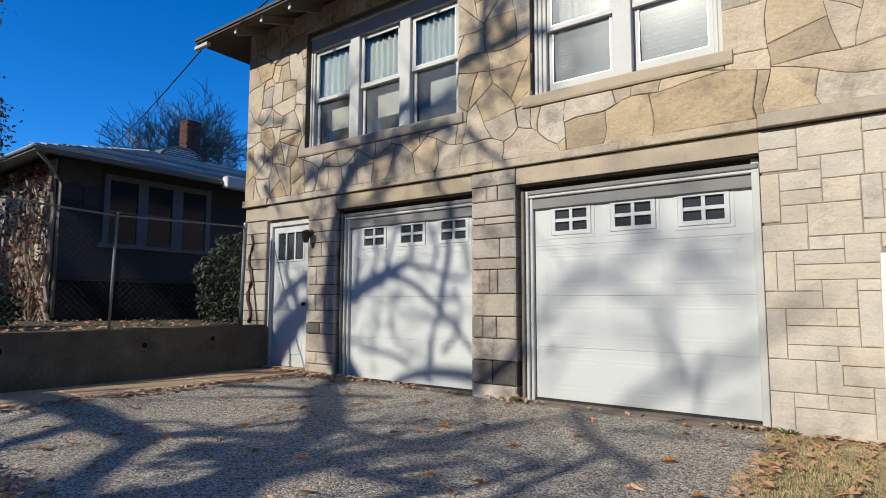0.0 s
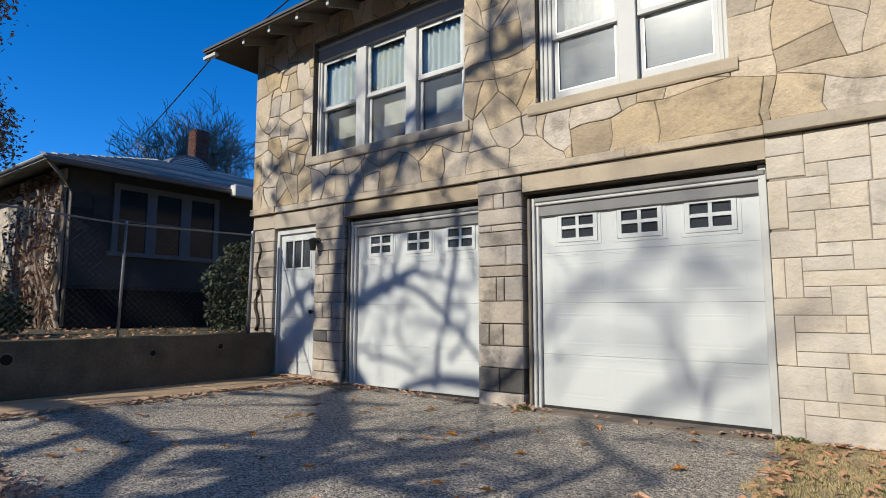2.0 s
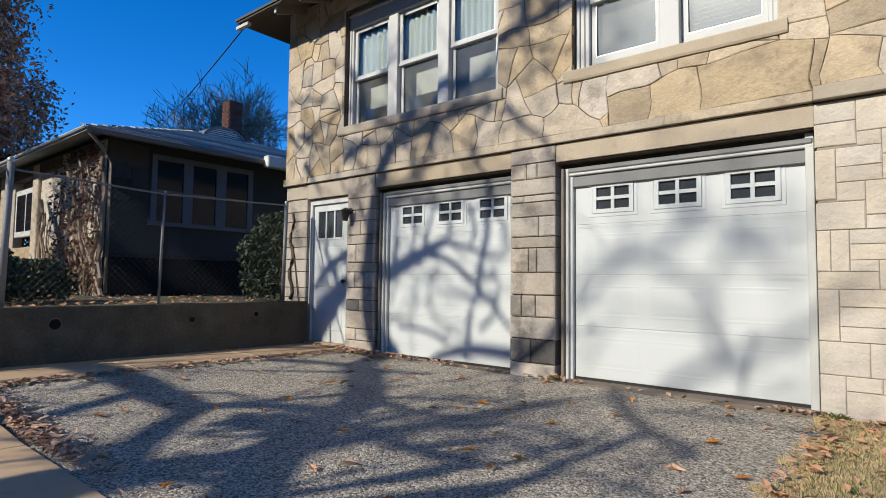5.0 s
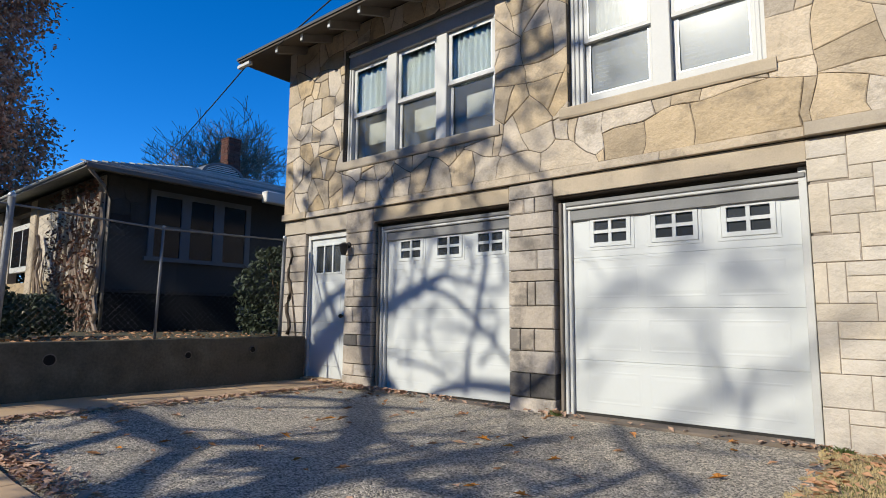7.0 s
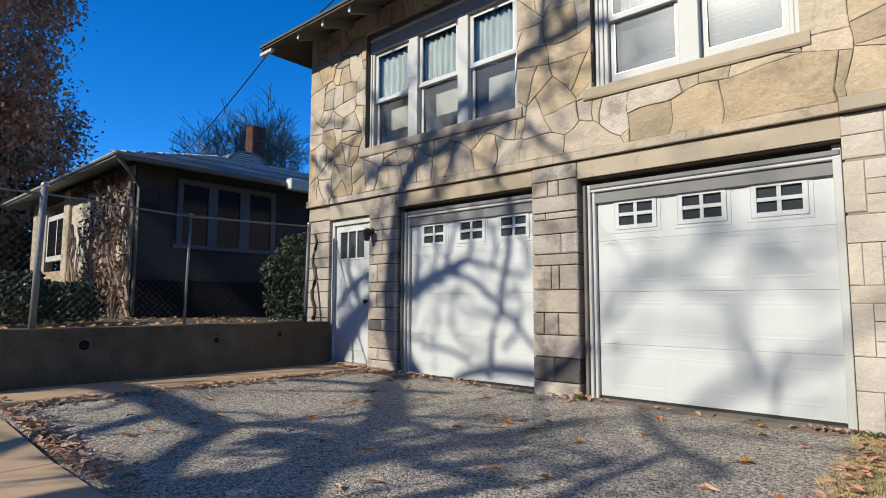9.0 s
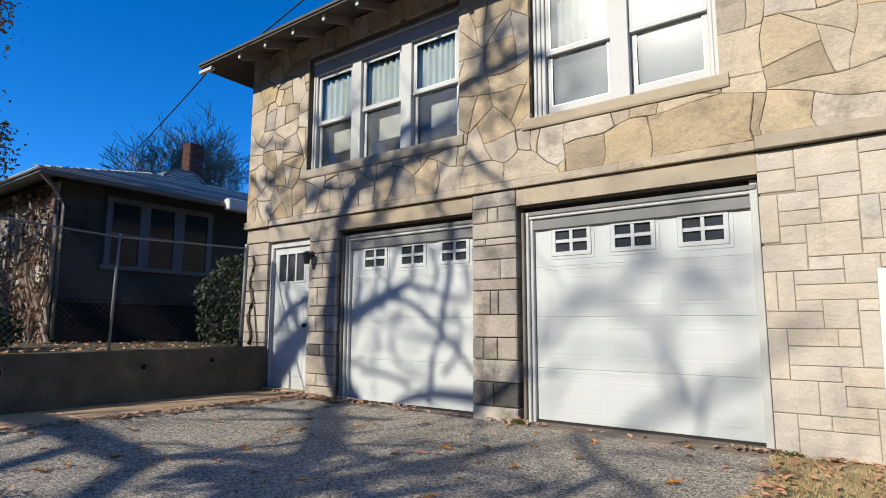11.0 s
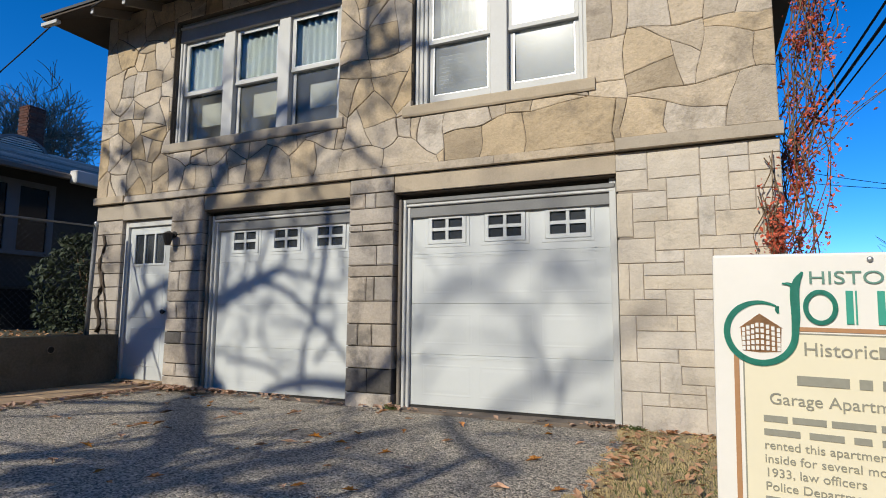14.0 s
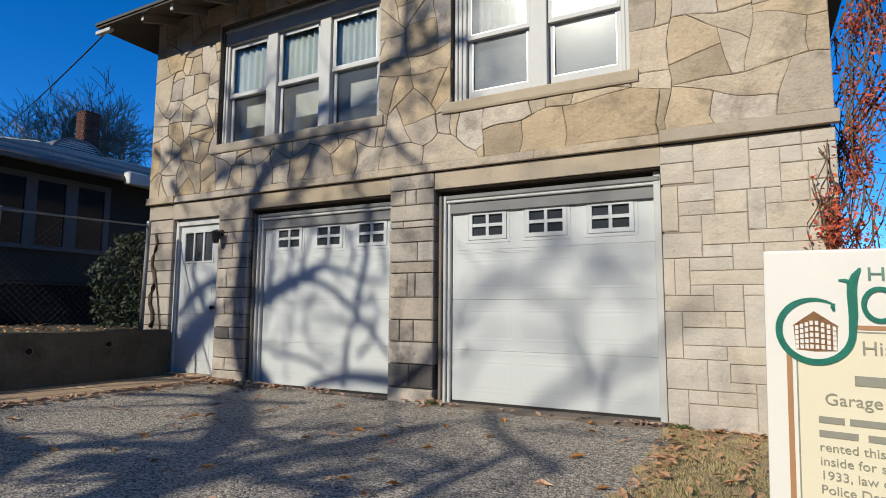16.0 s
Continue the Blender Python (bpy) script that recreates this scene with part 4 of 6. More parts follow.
# ---- plants ----
def limb(bm, p, d, length, r, depth, rng, bend=0.25, tips=None, droop=0.0, kids=3, spread=0.7, floor=0.004):
    n = 5 if depth > 1 else 4
    pts, radii = [Vector(p)], [r]
    d = Vector(d).normalized()
    for i in range(n):
        d = (d + Vector((rng.uniform(-bend, bend), rng.uniform(-bend, bend), rng.uniform(-bend, bend) - droop))).normalized()
        pts.append(pts[-1] + d * length / n)
        radii.append(max(floor, r * (1 - 0.55 * (i + 1) / n)))
    tube(bm, pts, radii, 6 if r > 0.04 else 4, False)
    if depth <= 0:
        if tips is not None:
            tips.extend(pts[1:])
        return
    for k in range(kids):
        i = rng.randint(2, n)
        e = Vector((rng.uniform(-1, 1), rng.uniform(-1, 1), rng.uniform(-0.3, 1))).normalized()
        limb(bm, pts[i], (d * (1 - spread) + e * spread), length * rng.uniform(0.55, 0.8), max(floor, radii[i] * 0.7), depth - 1, rng, bend, tips, droop, kids, spread, floor)


def tree(name, loc, height, r, depth, rng, label, leafmat=None, leaf=0.05, per=4, kids=4, up=0.5, jitter=0.3, spread=0.55, thin=0.012, reach=0.42, wood=M_BARK):
    t = thing(name, loc, label, "tree")
    bm = bmesh.new()
    trunk_top = height * 0.3
    tube(bm, [(0, 0, -0.3), (0.05, 0, trunk_top * 0.5), (0, 0.05, trunk_top)], [r * 1.3, r, r * 0.85], 10)
    part("trunk", bm, M_BARK, t, "", True)
    tips = []
    for k in range(kids + 2):
        bm = bmesh.new()
        a = 2 * math.pi * k / (kids + 2) + rng.uniform(-0.3, 0.3)
        limb(bm, (0, 0.03, trunk_top * rng.uniform(0.7, 1.0)), (math.cos(a) * (1 - up), math.sin(a) * (1 - up), up + rng.uniform(0, 0.4)), height * reach, r * 0.5, depth, rng, 0.22, tips, 0.0, kids, spread, thin)
        part("branch", bm, wood, t)
    if leafmat:
        bm = bmesh.new()
        cs = []
        for p in tips:
            for _ in range(per):
                cs.append(p + Vector((rng.gauss(0, jitter), rng.gauss(0, jitter), rng.gauss(0, jitter))))
        leaves(bm, cs, leaf, rng)
        tagged(part("crown", bm, leafmat, t), kind="stuff")
    return t




def leafy_tree(name, loc, base, top, radius, clumps, per, rng, label, leaf=0.072, puff=0.26):
    """A columnar tree: a trunk, a limb to each clump of leaves, and the leaves."""
    t = thing(name, loc, label, "tree")
    bm = bmesh.new()
    tube(bm, [(0, 0, -0.3), (0.05, 0, base), (0, 0.08, (base + top) / 2), (0.03, 0, top * 0.95)], [0.19, 0.15, 0.09, 0.02], 10)
    part("trunk", bm, M_BARK, t, "", True)
    cs = []
    twigs = bmesh.new()
    for k in range(clumps):
        u = rng.random()
        a = rng.uniform(0, 6.28)
        rr = radius * math.sqrt(rng.random()) * math.sin(math.pi * (0.16 + 0.80 * u)) ** 0.7 * (1 + 0.25 * noise.noise(Vector((a, u * 5, 1))))
        c = Vector((math.cos(a) * rr, math.sin(a) * rr, base + (top - base) * u))
        start = Vector((0, 0.04, max(base * 0.8, c.z - rr * 1.2)))
        tube(twigs, [start, start.lerp(c, 0.5) + Vector((0, 0, -0.1)), c, c + Vector((rng.uniform(-0.2, 0.2), rng.uniform(-0.2, 0.2), rng.uniform(0.5, 1.5)))], [0.035, 0.024, 0.015, 0.007], 4)
        for _ in range(per):
            cs.append(c + Vector((rng.gauss(0, puff), rng.gauss(0, puff), rng.gauss(0, 1.4 * puff))))
    for k in range(44):  # steep limbs that run up through the crown
        a, rr = rng.uniform(0, 6.28), radius * rng.uniform(0.25, 0.97)
        z0, z1 = base + rng.uniform(0.5, 3.5), base + (top - base) * rng.uniform(0.5, 0.9)
        p = Vector((math.cos(a) * rr, math.sin(a) * rr, 0))
        tube(twigs, [p * 0.55 + Vector((0, 0, z0)), p * 0.8 + Vector((rng.uniform(-0.2, 0.2), 0.1, (z0 + z1) / 2)), p * 0.92 + Vector((0, rng.uniform(-0.2, 0.2), z1))], [0.05, 0.035, 0.012], 5)
    tagged(part("twig_work", twigs, M_PALEBARK, t), kind="stuff")
    bm = bmesh.new()
    leaves(bm, cs, leaf, rng)
    tagged(part("crown", bm, M_LEAFTREE, t), kind="stuff")


leafy_tree("russet_tree", (-25.8, -3.9, 0.73), 0.9, 17.5, 5.4, 440, 260, random.Random(3), "tall pear tree still holding russet brown leaves", 0.10, 0.38)
tree("bare_tree", (-25.0, 9.5, 0.73), 11.2, 0.26, 4, random.Random(23), "bare winter tree behind the bungalow roof", kids=5, up=0.52, spread=0.5, thin=0.010, reach=0.28, wood=M_PALEBARK)


def shrub(loc, r, h, n, rng, material, label, leaf=0.05):
    t = thing("shrub", loc, label, "shrub", "yard shrubs")
    cs = []
    for k in range(9):
        bm = bmesh.new()
        a = rng.uniform(0, 6.28)
        top = Vector((math.cos(a) * r * rng.uniform(0.2, 0.7), math.sin(a) * r * rng.uniform(0.2, 0.7), h * rng.uniform(0.6, 0.95)))
        tube(bm, [(0, 0, -0.05), top * 0.5 + Vector((0, 0, 0.05)), top], [0.02, 0.014, 0.006], 4)
        part("stem", bm, M_TWIG, t)
    bm = bmesh.new()
    for _ in range(n):
        a, u, q = rng.uniform(0, 6.28), rng.random(), rng.random() ** 0.4
        rr = r * q * (0.55 + 0.6 * math.sin(math.pi * min(0.95, u * 0.8 + 0.2))) * (1 + 0.25 * noise.noise(Vector((a * 2, u * 4, loc[0]))))
        cs.append((math.cos(a) * rr, math.sin(a) * rr, 0.05 + u * h))
    leaves(bm, cs, leaf, rng)
    tagged(part("foliage", bm, material, t), kind="stuff")


shrub((-8.3, 0.55, 0.73), 0.75, 1.55, 3500, random.Random(1), M_LEAFDARK, "dark evergreen shrub behind the fence")
shrub((-9.0, -3.75, 0.73), 0.5, 0.7, 1500, random.Random(2), M_LEAFDARK, "low dark shrub behind the fence")
shrub((-9.8, -3.0, 0.73), 0.55, 0.6, 1500, random.Random(6), M_LEAFDARK, "low dark shrub behind the fence")
for hx, hy, hr in ((-24.6, -0.6, 1.9), (-23.0, 1.2, 1.7), (-27.5, -2.2, 2.2)):
    shrub((hx, hy, 0.73), hr, 4.6, 6000, random.Random(int(-hx)), M_LEAFDARK, "tall dark evergreen bush beyond the bungalow", 0.10)
shrub((-15.4, -3.75, 0.73), 0.75, 2.7, 3500, random.Random(15), M_LEAFDARK, "dark upright bush before the porch", 0.06)
ivy_rng = random.Random(12)
ivy = thing("ivy", (0, 0, 0), "dry brown ivy hanging over the porch of the bungalow", "vine")
for k in range(26):
    bm = bmesh.new()
    x0 = ivy_rng.choice((-12.5, -13.2, -14.4, -15.8)) + ivy_rng.gauss(0, 0.22)
    z1 = ivy_rng.uniform(2.0, 3.9)
    pts = [(x0 + 0.55 * noise.noise(Vector((x0 * 5, z * 1.6, 0))), NYF - 0.05 - 0.05 * ivy_rng.random(), z) for z in [0.75 + (z1 - 0.75) * i / 7 for i in range(8)]]
    tube(bm, pts, ivy_rng.choice((0.012, 0.02, 0.045)), 6)
    part("stem", bm, M_PALEBARK, ivy)
bm = bmesh.new()
leaves(bm, [(ivy_rng.uniform(-15.2, -12.1), NYF - 0.06 - 0.12 * ivy_rng.random(), 0.8 + 3.1 * ivy_rng.random()) for _ in range(1000)], 0.055, ivy_rng)
tagged(part("foliage", bm, M_IVY, ivy), kind="stuff")

# ---- the bare tree across the street, whose shadow falls on the house ----
TY = -11.5
KX, KZ = SUN_TO.x / -SUN_TO.y, SUN_TO.z / -SUN_TO.y


def up(x, y, z, ty=TY):
    """The place in the tree's upright plane whose shadow falls at a given place."""
    return Vector((x + KX * (y - ty), ty, z + KZ * (y - ty)))


shade = thing("shade_tree", (0, 0, 0), "large bare street tree that shades the front", "tree")
shade_rng = random.Random(21)


def shadow_limb(places, r0, r1, twigs=6, tlen=1.0, depth=1, owner=None, ty=TY):
    pts = [up(*p, ty) for p in places]
    fine, radii = [], []
    n = 4
    total = (len(pts) - 1) * n
    for i in range(len(pts) - 1):
        for k in range(n):
            u = k / n
            p0, p1, p2, p3 = pts[max(i - 1, 0)], pts[i], pts[i + 1], pts[min(i + 2, len(pts) - 1)]
            q = 0.5 * ((2 * p1) + (p2 - p0) * u + (2 * p0 - 5 * p1 + 4 * p2 - p3) * u * u + (3 * p1 - p0 - 3 * p2 + p3) * u ** 3)
            fine.append(q)
            radii.append(r0 + (r1 - r0) * (i * n + k) / total)
    fine.append(pts[-1])
    radii.append(r1)
    bm = bmesh.new()
    tube(bm, fine, radii, 8)
    for k in range(twigs):
        i = shade_rng.randint(1, len(fine) - 1)
        d = (fine[i] - fine[i - 1]).normalized()
        side = Vector((-d.z, shade_rng.uniform(-0.5, 0.5), d.x)) * shade_rng.choice((-1, 1))
        limb(bm, fine[i], d * 0.6 + side * 0.7, tlen * shade_rng.uniform(0.6, 1.3), max(0.012, radii[i] * 0.35), depth, shade_rng, 0.3, None, 0, 2, 0.5, 0.009)
    part("limb", bm, M_BARK, owner or shade)


# heights of the surfaces on which the shadows lie: door leaf, side door, wall face
LEAF, SIDE, FACE, DRIVE = 0.17, 0.10, -0.03, 0.03
# great leaning limb: over the drive, up the pier and across the windows
shadow_limb([(-1.85, -4.5, DRIVE), (-2.35, -3.85, DRIVE), (-2.73, -3.31, DRIVE), (-3.0, -2.72, DRIVE), (-3.34, -2.07, DRIVE), (-4.14, -1.22, DRIVE), (-4.8, -0.6, DRIVE), (-5.36, 0, 0.4), (-5.47, FACE, 1.25)], 0.14, 0.145, 9, 0.9)
shadow_limb([(-5.47, FACE, 1.25), (-5.40, FACE, 1.98), (-5.31, FACE, 2.46), (-5.11, FACE, 2.85), (-4.79, FACE, 3.21), (-4.58, FACE, 3.46)], 0.125, 0.085, 9, 1.0)
shadow_limb([(-4.58, FACE, 3.46), (-4.27, FACE, 3.75), (-3.84, FACE, 3.89), (-3.29, FACE, 4.03), (-2.87, FACE, 4.14), (-2.48, FACE, 4.21), (-2.04, FACE, 4.32)], 0.085, 0.06, 10, 0.9)
for run, r0, r1 in (([(-3.08, FACE, 3.26), (-2.8, FACE, 2.92), (-2.49, FACE, 2.72)], 0.05, 0.03), ([(-4.31, FACE, 2.9), (-4.02, FACE, 3.28), (-3.6, FACE, 3.45)], 0.06, 0.03),
                    ([(-3.51, FACE, 2.58), (-3.57, FACE, 2.95), (-3.25, FACE, 3.29)], 0.05, 0.03), ([(-6.02, FACE, 2.88), (-5.59, FACE, 3.08), (-4.84, FACE, 3.06), (-4.21, FACE, 3.12)], 0.03, 0.05),
                    ([(-4.84, FACE, 3.22), (-5.3, FACE, 3.46), (-5.8, FACE, 3.85), (-6.01, FACE, 4.46)], 0.05, 0.025), ([(-2.44, FACE, 4.2), (-2.63, FACE, 4.53), (-2.71, FACE, 4.9)], 0.045, 0.025),
                    ([(-2.83, FACE, 4.13), (-2.75, FACE, 4.5), (-2.48, FACE, 4.69)], 0.04, 0.02)):
    shadow_limb(run, r0, r1, 6, 0.7)
shadow_limb([(-5.05, FACE, 2.93), (-4.80, FACE, 3.10), (-4.35, FACE, 3.2), (-3.9, FACE, 3.26), (-3.3, FACE, 3.33)], 0.07, 0.06, 8, 0.6)
# limb across the left garage door
shadow_limb([(-5.5, LEAF, 1.07), (-5.2, LEAF, 1.22), (-4.9, LEAF, 1.36), (-4.54, LEAF, 1.51), (-4.28, LEAF, 1.61), (-4.13, LEAF, 1.645)], 0.135, 0.05, 2, 0.35)
for run, r0, r1 in (([(-4.6, LEAF, 1.48), (-4.36, LEAF, 1.46), (-4.13, LEAF, 1.40), (-3.85, LEAF, 1.23), (-3.60, LEAF, 1.01), (-3.40, LEAF, 0.84), (-3.1, LEAF, 0.52)], 0.055, 0.03),
                    ([(-4.15, LEAF, 1.645), (-3.80, LEAF, 1.56), (-3.52, LEAF, 1.46), (-3.2, LEAF, 1.42)], 0.045, 0.022),
                    ([(-3.38, LEAF, 2.4), (-3.46, LEAF, 1.98), (-3.50, LEAF, 1.62), (-3.58, LEAF, 1.30), (-3.60, LEAF, 1.01)], 0.05, 0.045),
                    ([(-3.64, LEAF, 0.97), (-3.75, LEAF, 0.66), (-3.765, LEAF, 0.34), (-3.80, LEAF, 0.12)], 0.035, 0.05),
                    ([(-4.5, 0.0, 0.0), (-4.3, LEAF, 0.09), (-3.98, LEAF, 0.20), (-3.62, LEAF, 0.255), (-3.05, LEAF, 0.235)], 0.045, 0.085),
                    ([(-5.0, LEAF, 0.47), (-4.47, LEAF, 0.44), (-4.12, LEAF, 0.31)], 0.025, 0.035)):
    shadow_limb(run, r0, r1, 0)
for run, r0, r1 in (([(-5.13, LEAF, 1.27), (-5.09, LEAF, 1.68), (-5.03, LEAF, 2.05)], 0.04, 0.025), ([(-4.54, LEAF, 1.55), (-4.47, LEAF, 1.81), (-4.38, LEAF, 2.1)], 0.04, 0.025),
                    ([(-4.14, LEAF, 1.64), (-4.07, LEAF, 1.90), (-4.06, LEAF, 2.1)], 0.03, 0.02), ([(-4.85, LEAF, 1.38), (-4.72, LEAF, 1.7), (-4.78, LEAF, 2.0)], 0.03, 0.02),
                    ([(-3.75, LEAF, 1.53), (-3.68, LEAF, 1.8), (-3.75, LEAF, 2.1)], 0.03, 0.018)):
    shadow_limb(run, r0, r1, 3, 0.4)
# the same limb's finer arch, farther from the door and softer
shadow_limb([(-4.74, LEAF, 0.72), (-4.69, LEAF, 1.03), (-4.48, LEAF, 1.2), (-4.2, LEAF, 1.22)], 0.03, 0.02, 2, 0.3, 1, None, TY - 9)
# limbs on the side door
for run, r0, r1 in (([(-7.2, SIDE, 0.12), (-6.85, SIDE, 0.42), (-6.6, SIDE, 0.62), (-6.3, SIDE, 0.85), (-5.9, SIDE, 1.12)], 0.17, 0.16), ([(-7.0, SIDE, 0.05), (-6.7, SIDE, 0.25), (-6.45, SIDE, 0.5), (-6.25, SIDE, 0.62)], 0.15, 0.05),
                    ([(-6.85, SIDE, 0.95), (-6.6, SIDE, 1.22), (-6.42, SIDE, 1.36), (-6.0, SIDE, 1.52)], 0.05, 0.07), ([(-6.45, SIDE, 1.36), (-6.28, SIDE, 1.1), (-6.1, SIDE, 1.0)], 0.05, 0.05),
                    ([(-6.42, SIDE, 1.33), (-6.55, SIDE, 1.62), (-6.5, SIDE, 1.95)], 0.045, 0.03)):
    shadow_limb(run, r0, r1, 1, 0.4)
# limbs over the drive
for run, r0, r1 in (([(-7.3, -3.6, 0.12), (-6.41, -3.32, 0.12), (-5.46, -3.26, 0.1), (-4.69, -3.26, DRIVE), (-4.05, -3.3, DRIVE)], 0.17, 0.13), ([(-4.62, -4.67, DRIVE), (-4.74, -4.16, 0.08), (-4.99, -3.5, 0.1), (-5.15, -3.2, 0.1)], 0.08, 0.09),
                    ([(-2.75, -4.7, DRIVE), (-3.05, -4.4, DRIVE), (-3.4, -4.14, DRIVE), (-3.71, -3.79, DRIVE), (-4.1, -3.3, DRIVE)], 0.11, 0.11), ([(-4.1, -3.31, DRIVE), (-4.0, -2.97, DRIVE), (-3.84, -2.54, DRIVE), (-3.63, -2.0, DRIVE), (-3.9, -1.4, DRIVE)], 0.085, 0.07),
                    ([(-3.15, -4.6, DRIVE), (-2.95, -4.2, DRIVE), (-2.81, -3.86, DRIVE), (-2.79, -3.37, DRIVE), (-2.9, -3.0, DRIVE)], 0.10, 0.09), ([(-2.75, -2.75, DRIVE), (-2.35, -2.81, DRIVE), (-2.05, -2.89, DRIVE), (-1.79, -2.9, DRIVE), (-1.45, -2.86, DRIVE)], 0.06, 0.07),
                    ([(-3.67, -3.21, DRIVE), (-3.1, -2.95, DRIVE), (-2.83, -2.36, DRIVE), (-2.68, -2.05, DRIVE)], 0.06, 0.04), ([(-3.33, -1.95, DRIVE), (-2.68, -2.11, DRIVE), (-2.11, -1.99, DRIVE), (-1.78, -1.92, DRIVE), (-1.2, -1.95, DRIVE)], 0.06, 0.03),
                    ([(-1.1, -3.1, DRIVE), (-1.08, -2.76, DRIVE), (-1.03, -2.46, DRIVE), (-0.96, -2.04, DRIVE), (-0.88, -1.4, DRIVE)], 0.055, 0.045), ([(-1.72, -0.1, DRIVE), (-1.27, -0.91, DRIVE), (-0.91, -1.38, DRIVE), (-0.59, -1.64, DRIVE), (-0.47, -1.9, DRIVE)], 0.06, 0.05),
                    ([(-5.8, -1.45, 0.1), (-5.15, -0.95, DRIVE), (-4.4, -0.85, DRIVE), (-3.65, -0.65, DRIVE)], 0.10, 0.05),
                    ([(-4.1, -3.1, DRIVE), (-3.65, -2.76, DRIVE), (-3.24, -2.6, DRIVE), (-3.1, -2.36, DRIVE)], 0.10, 0.10), ([(-3.6, -3.4, DRIVE), (-3.14, -3.17, DRIVE), (-2.9, -2.95, DRIVE)], 0.09, 0.09),
                    ([(-2.69, -2.68, DRIVE), (-2.6, -2.12, DRIVE), (-2.53, -1.68, DRIVE), (-2.28, -1.2, DRIVE)], 0.06, 0.045), ([(-3.3, -1.95, DRIVE), (-2.89, -1.62, DRIVE), (-2.5, -1.45, DRIVE)], 0.05, 0.035),
                    ([(-2.1, -3.05, DRIVE), (-1.84, -2.63, DRIVE), (-1.65, -2.3, DRIVE)], 0.06, 0.05), ([(-2.4, -2.5, DRIVE), (-2.08, -2.23, DRIVE), (-1.85, -2.02, DRIVE)], 0.06, 0.045),
                    ([(-7.5, -1.3, 0.15), (-7.0, -1.0, 0.15), (-6.6, -0.75, 0.15), (-6.2, -0.3, 0.15)], 0.15, 0.12), ([(-1.55, -3.1, DRIVE), (-1.29, -2.66, DRIVE), (-1.28, -2.26, DRIVE), (-1.04, -1.93, DRIVE)], 0.05, 0.035), ([(-2.9, -1.4, DRIVE), (-2.34, -1.26, DRIVE), (-1.9, -1.3, DRIVE)], 0.035, 0.025)):
    shadow_limb(run, r0 * 0.9, r1 * 0.85, 4, 0.6)
# fine limbs that dapple the piers, the stones under the windows and the drive
dapple = random.Random(33)
for k in range(34):
    x, z = dapple.uniform(-7.5, -2.4), dapple.uniform(0.2, 4.5)
    a = dapple.uniform(0, 6.28)
    run = [(x, FACE, z)]
    for i in range(3):
        a += dapple.uniform(-0.6, 0.6)
        run.append((run[-1][0] + 0.34 * math.cos(a), FACE, run[-1][2] + 0.30 * math.sin(a)))
    shadow_limb(run, dapple.uniform(0.02, 0.045), 0.014, 4, 0.45, 1, None, TY - dapple.uniform(0, 4))
for k in range(7):
    x, y = dapple.uniform(-6.2, 0.2), dapple.uniform(-4.4, -0.4)
    a = dapple.uniform(0, 6.28)
    run = [(x, y, DRIVE)]
    for i in range(3):
        a += dapple.uniform(-0.6, 0.6)
        run.append((run[-1][0] + 0.5 * math.cos(a), run[-1][1] + 0.5 * math.sin(a), DRIVE))
    shadow_limb(run, dapple.uniform(0.025, 0.05), 0.016, 5, 0.7)
shadow_limb([(-3.2, FACE, 0.05), (-2.85, FACE, 0.25), (-2.5, FACE, 0.5), (-2.35, FACE, 0.7)], 0.07, 0.05, 4, 0.5)
# unseen tree, added to streak the bungalow roof and porch with shade
lot = thing("lot_tree", (0, 0, 0), "unseen bare tree added to shade the bungalow", "tree")
bm = bmesh.new()
tube(bm, [(-17.4, TY, -0.4), (-17.3, TY - 0.1, 3.0), (-17.2, TY, 7.0), (-17.4, TY + 0.2, 12.0)], [0.38, 0.30, 0.22, 0.10], 12)
part("trunk", bm, M_BARK, lot, "", True)
for k in range(13):
    y, x = dapple.uniform(-1.8, 4.5), dapple.uniform(-14.6, -11.9)
    run = [(x + 0.55 * i, y + i * dapple.uniform(0.5, 0.9), 4.05 + 0.34 * (-11.65 - x - 0.55 * i)) for i in range(4)]
    shadow_limb(run, dapple.uniform(0.10, 0.16), 0.07, 2, 0.8, 1, lot)
for k in range(13):
    x, z = dapple.uniform(-15.6, -12.0), dapple.uniform(0.9, 3.2)
    a = dapple.uniform(0.6, 2.5)
    run = [(x + 0.5 * i * math.cos(a), -1.15, z + 0.5 * i * math.sin(a)) for i in range(4)]
    shadow_limb(run, dapple.uniform(0.08, 0.17), 0.05, 7, 0.9, 1, lot)
for k in range(9):
    x, z = dapple.uniform(-7.5, -5.2), dapple.uniform(2.7, 4.5)
    a = dapple.uniform(0, 6.28)
    run = [(x + 0.3 * i * math.cos(a), FACE, z + 0.3 * i * math.sin(a)) for i in range(3)]
    shadow_limb(run, dapple.uniform(0.04, 0.07), 0.02, 4, 0.5)
# a second tree, farther off, whose softer shadow lies on the right garage door
FY = -25.0
far_shade = thing("far_shade_tree", (0, 0, 0), "tall bare tree behind the street", "tree")
shadow_limb([(-1.9, -0.9, 0), (-1.22, LEAF, 0.08), (-0.83, LEAF, 0.34), (-0.52, LEAF, 0.49), (-0.14, LEAF, 0.67), (0.5, LEAF, 1.1)], 0.06, 0.045, 3, 0.8, 1, far_shade, FY)
shadow_limb([(-0.80, LEAF, 0.33), (-0.82, LEAF, 0.58), (-0.86, LEAF, 0.90), (-0.94, LEAF, 1.10), (-1.13, LEAF, 1.21), (-1.6, LEAF, 1.4), (-1.92, LEAF, 1.43)], 0.04, 0.025, 5, 0.8, 1, far_shade, FY)
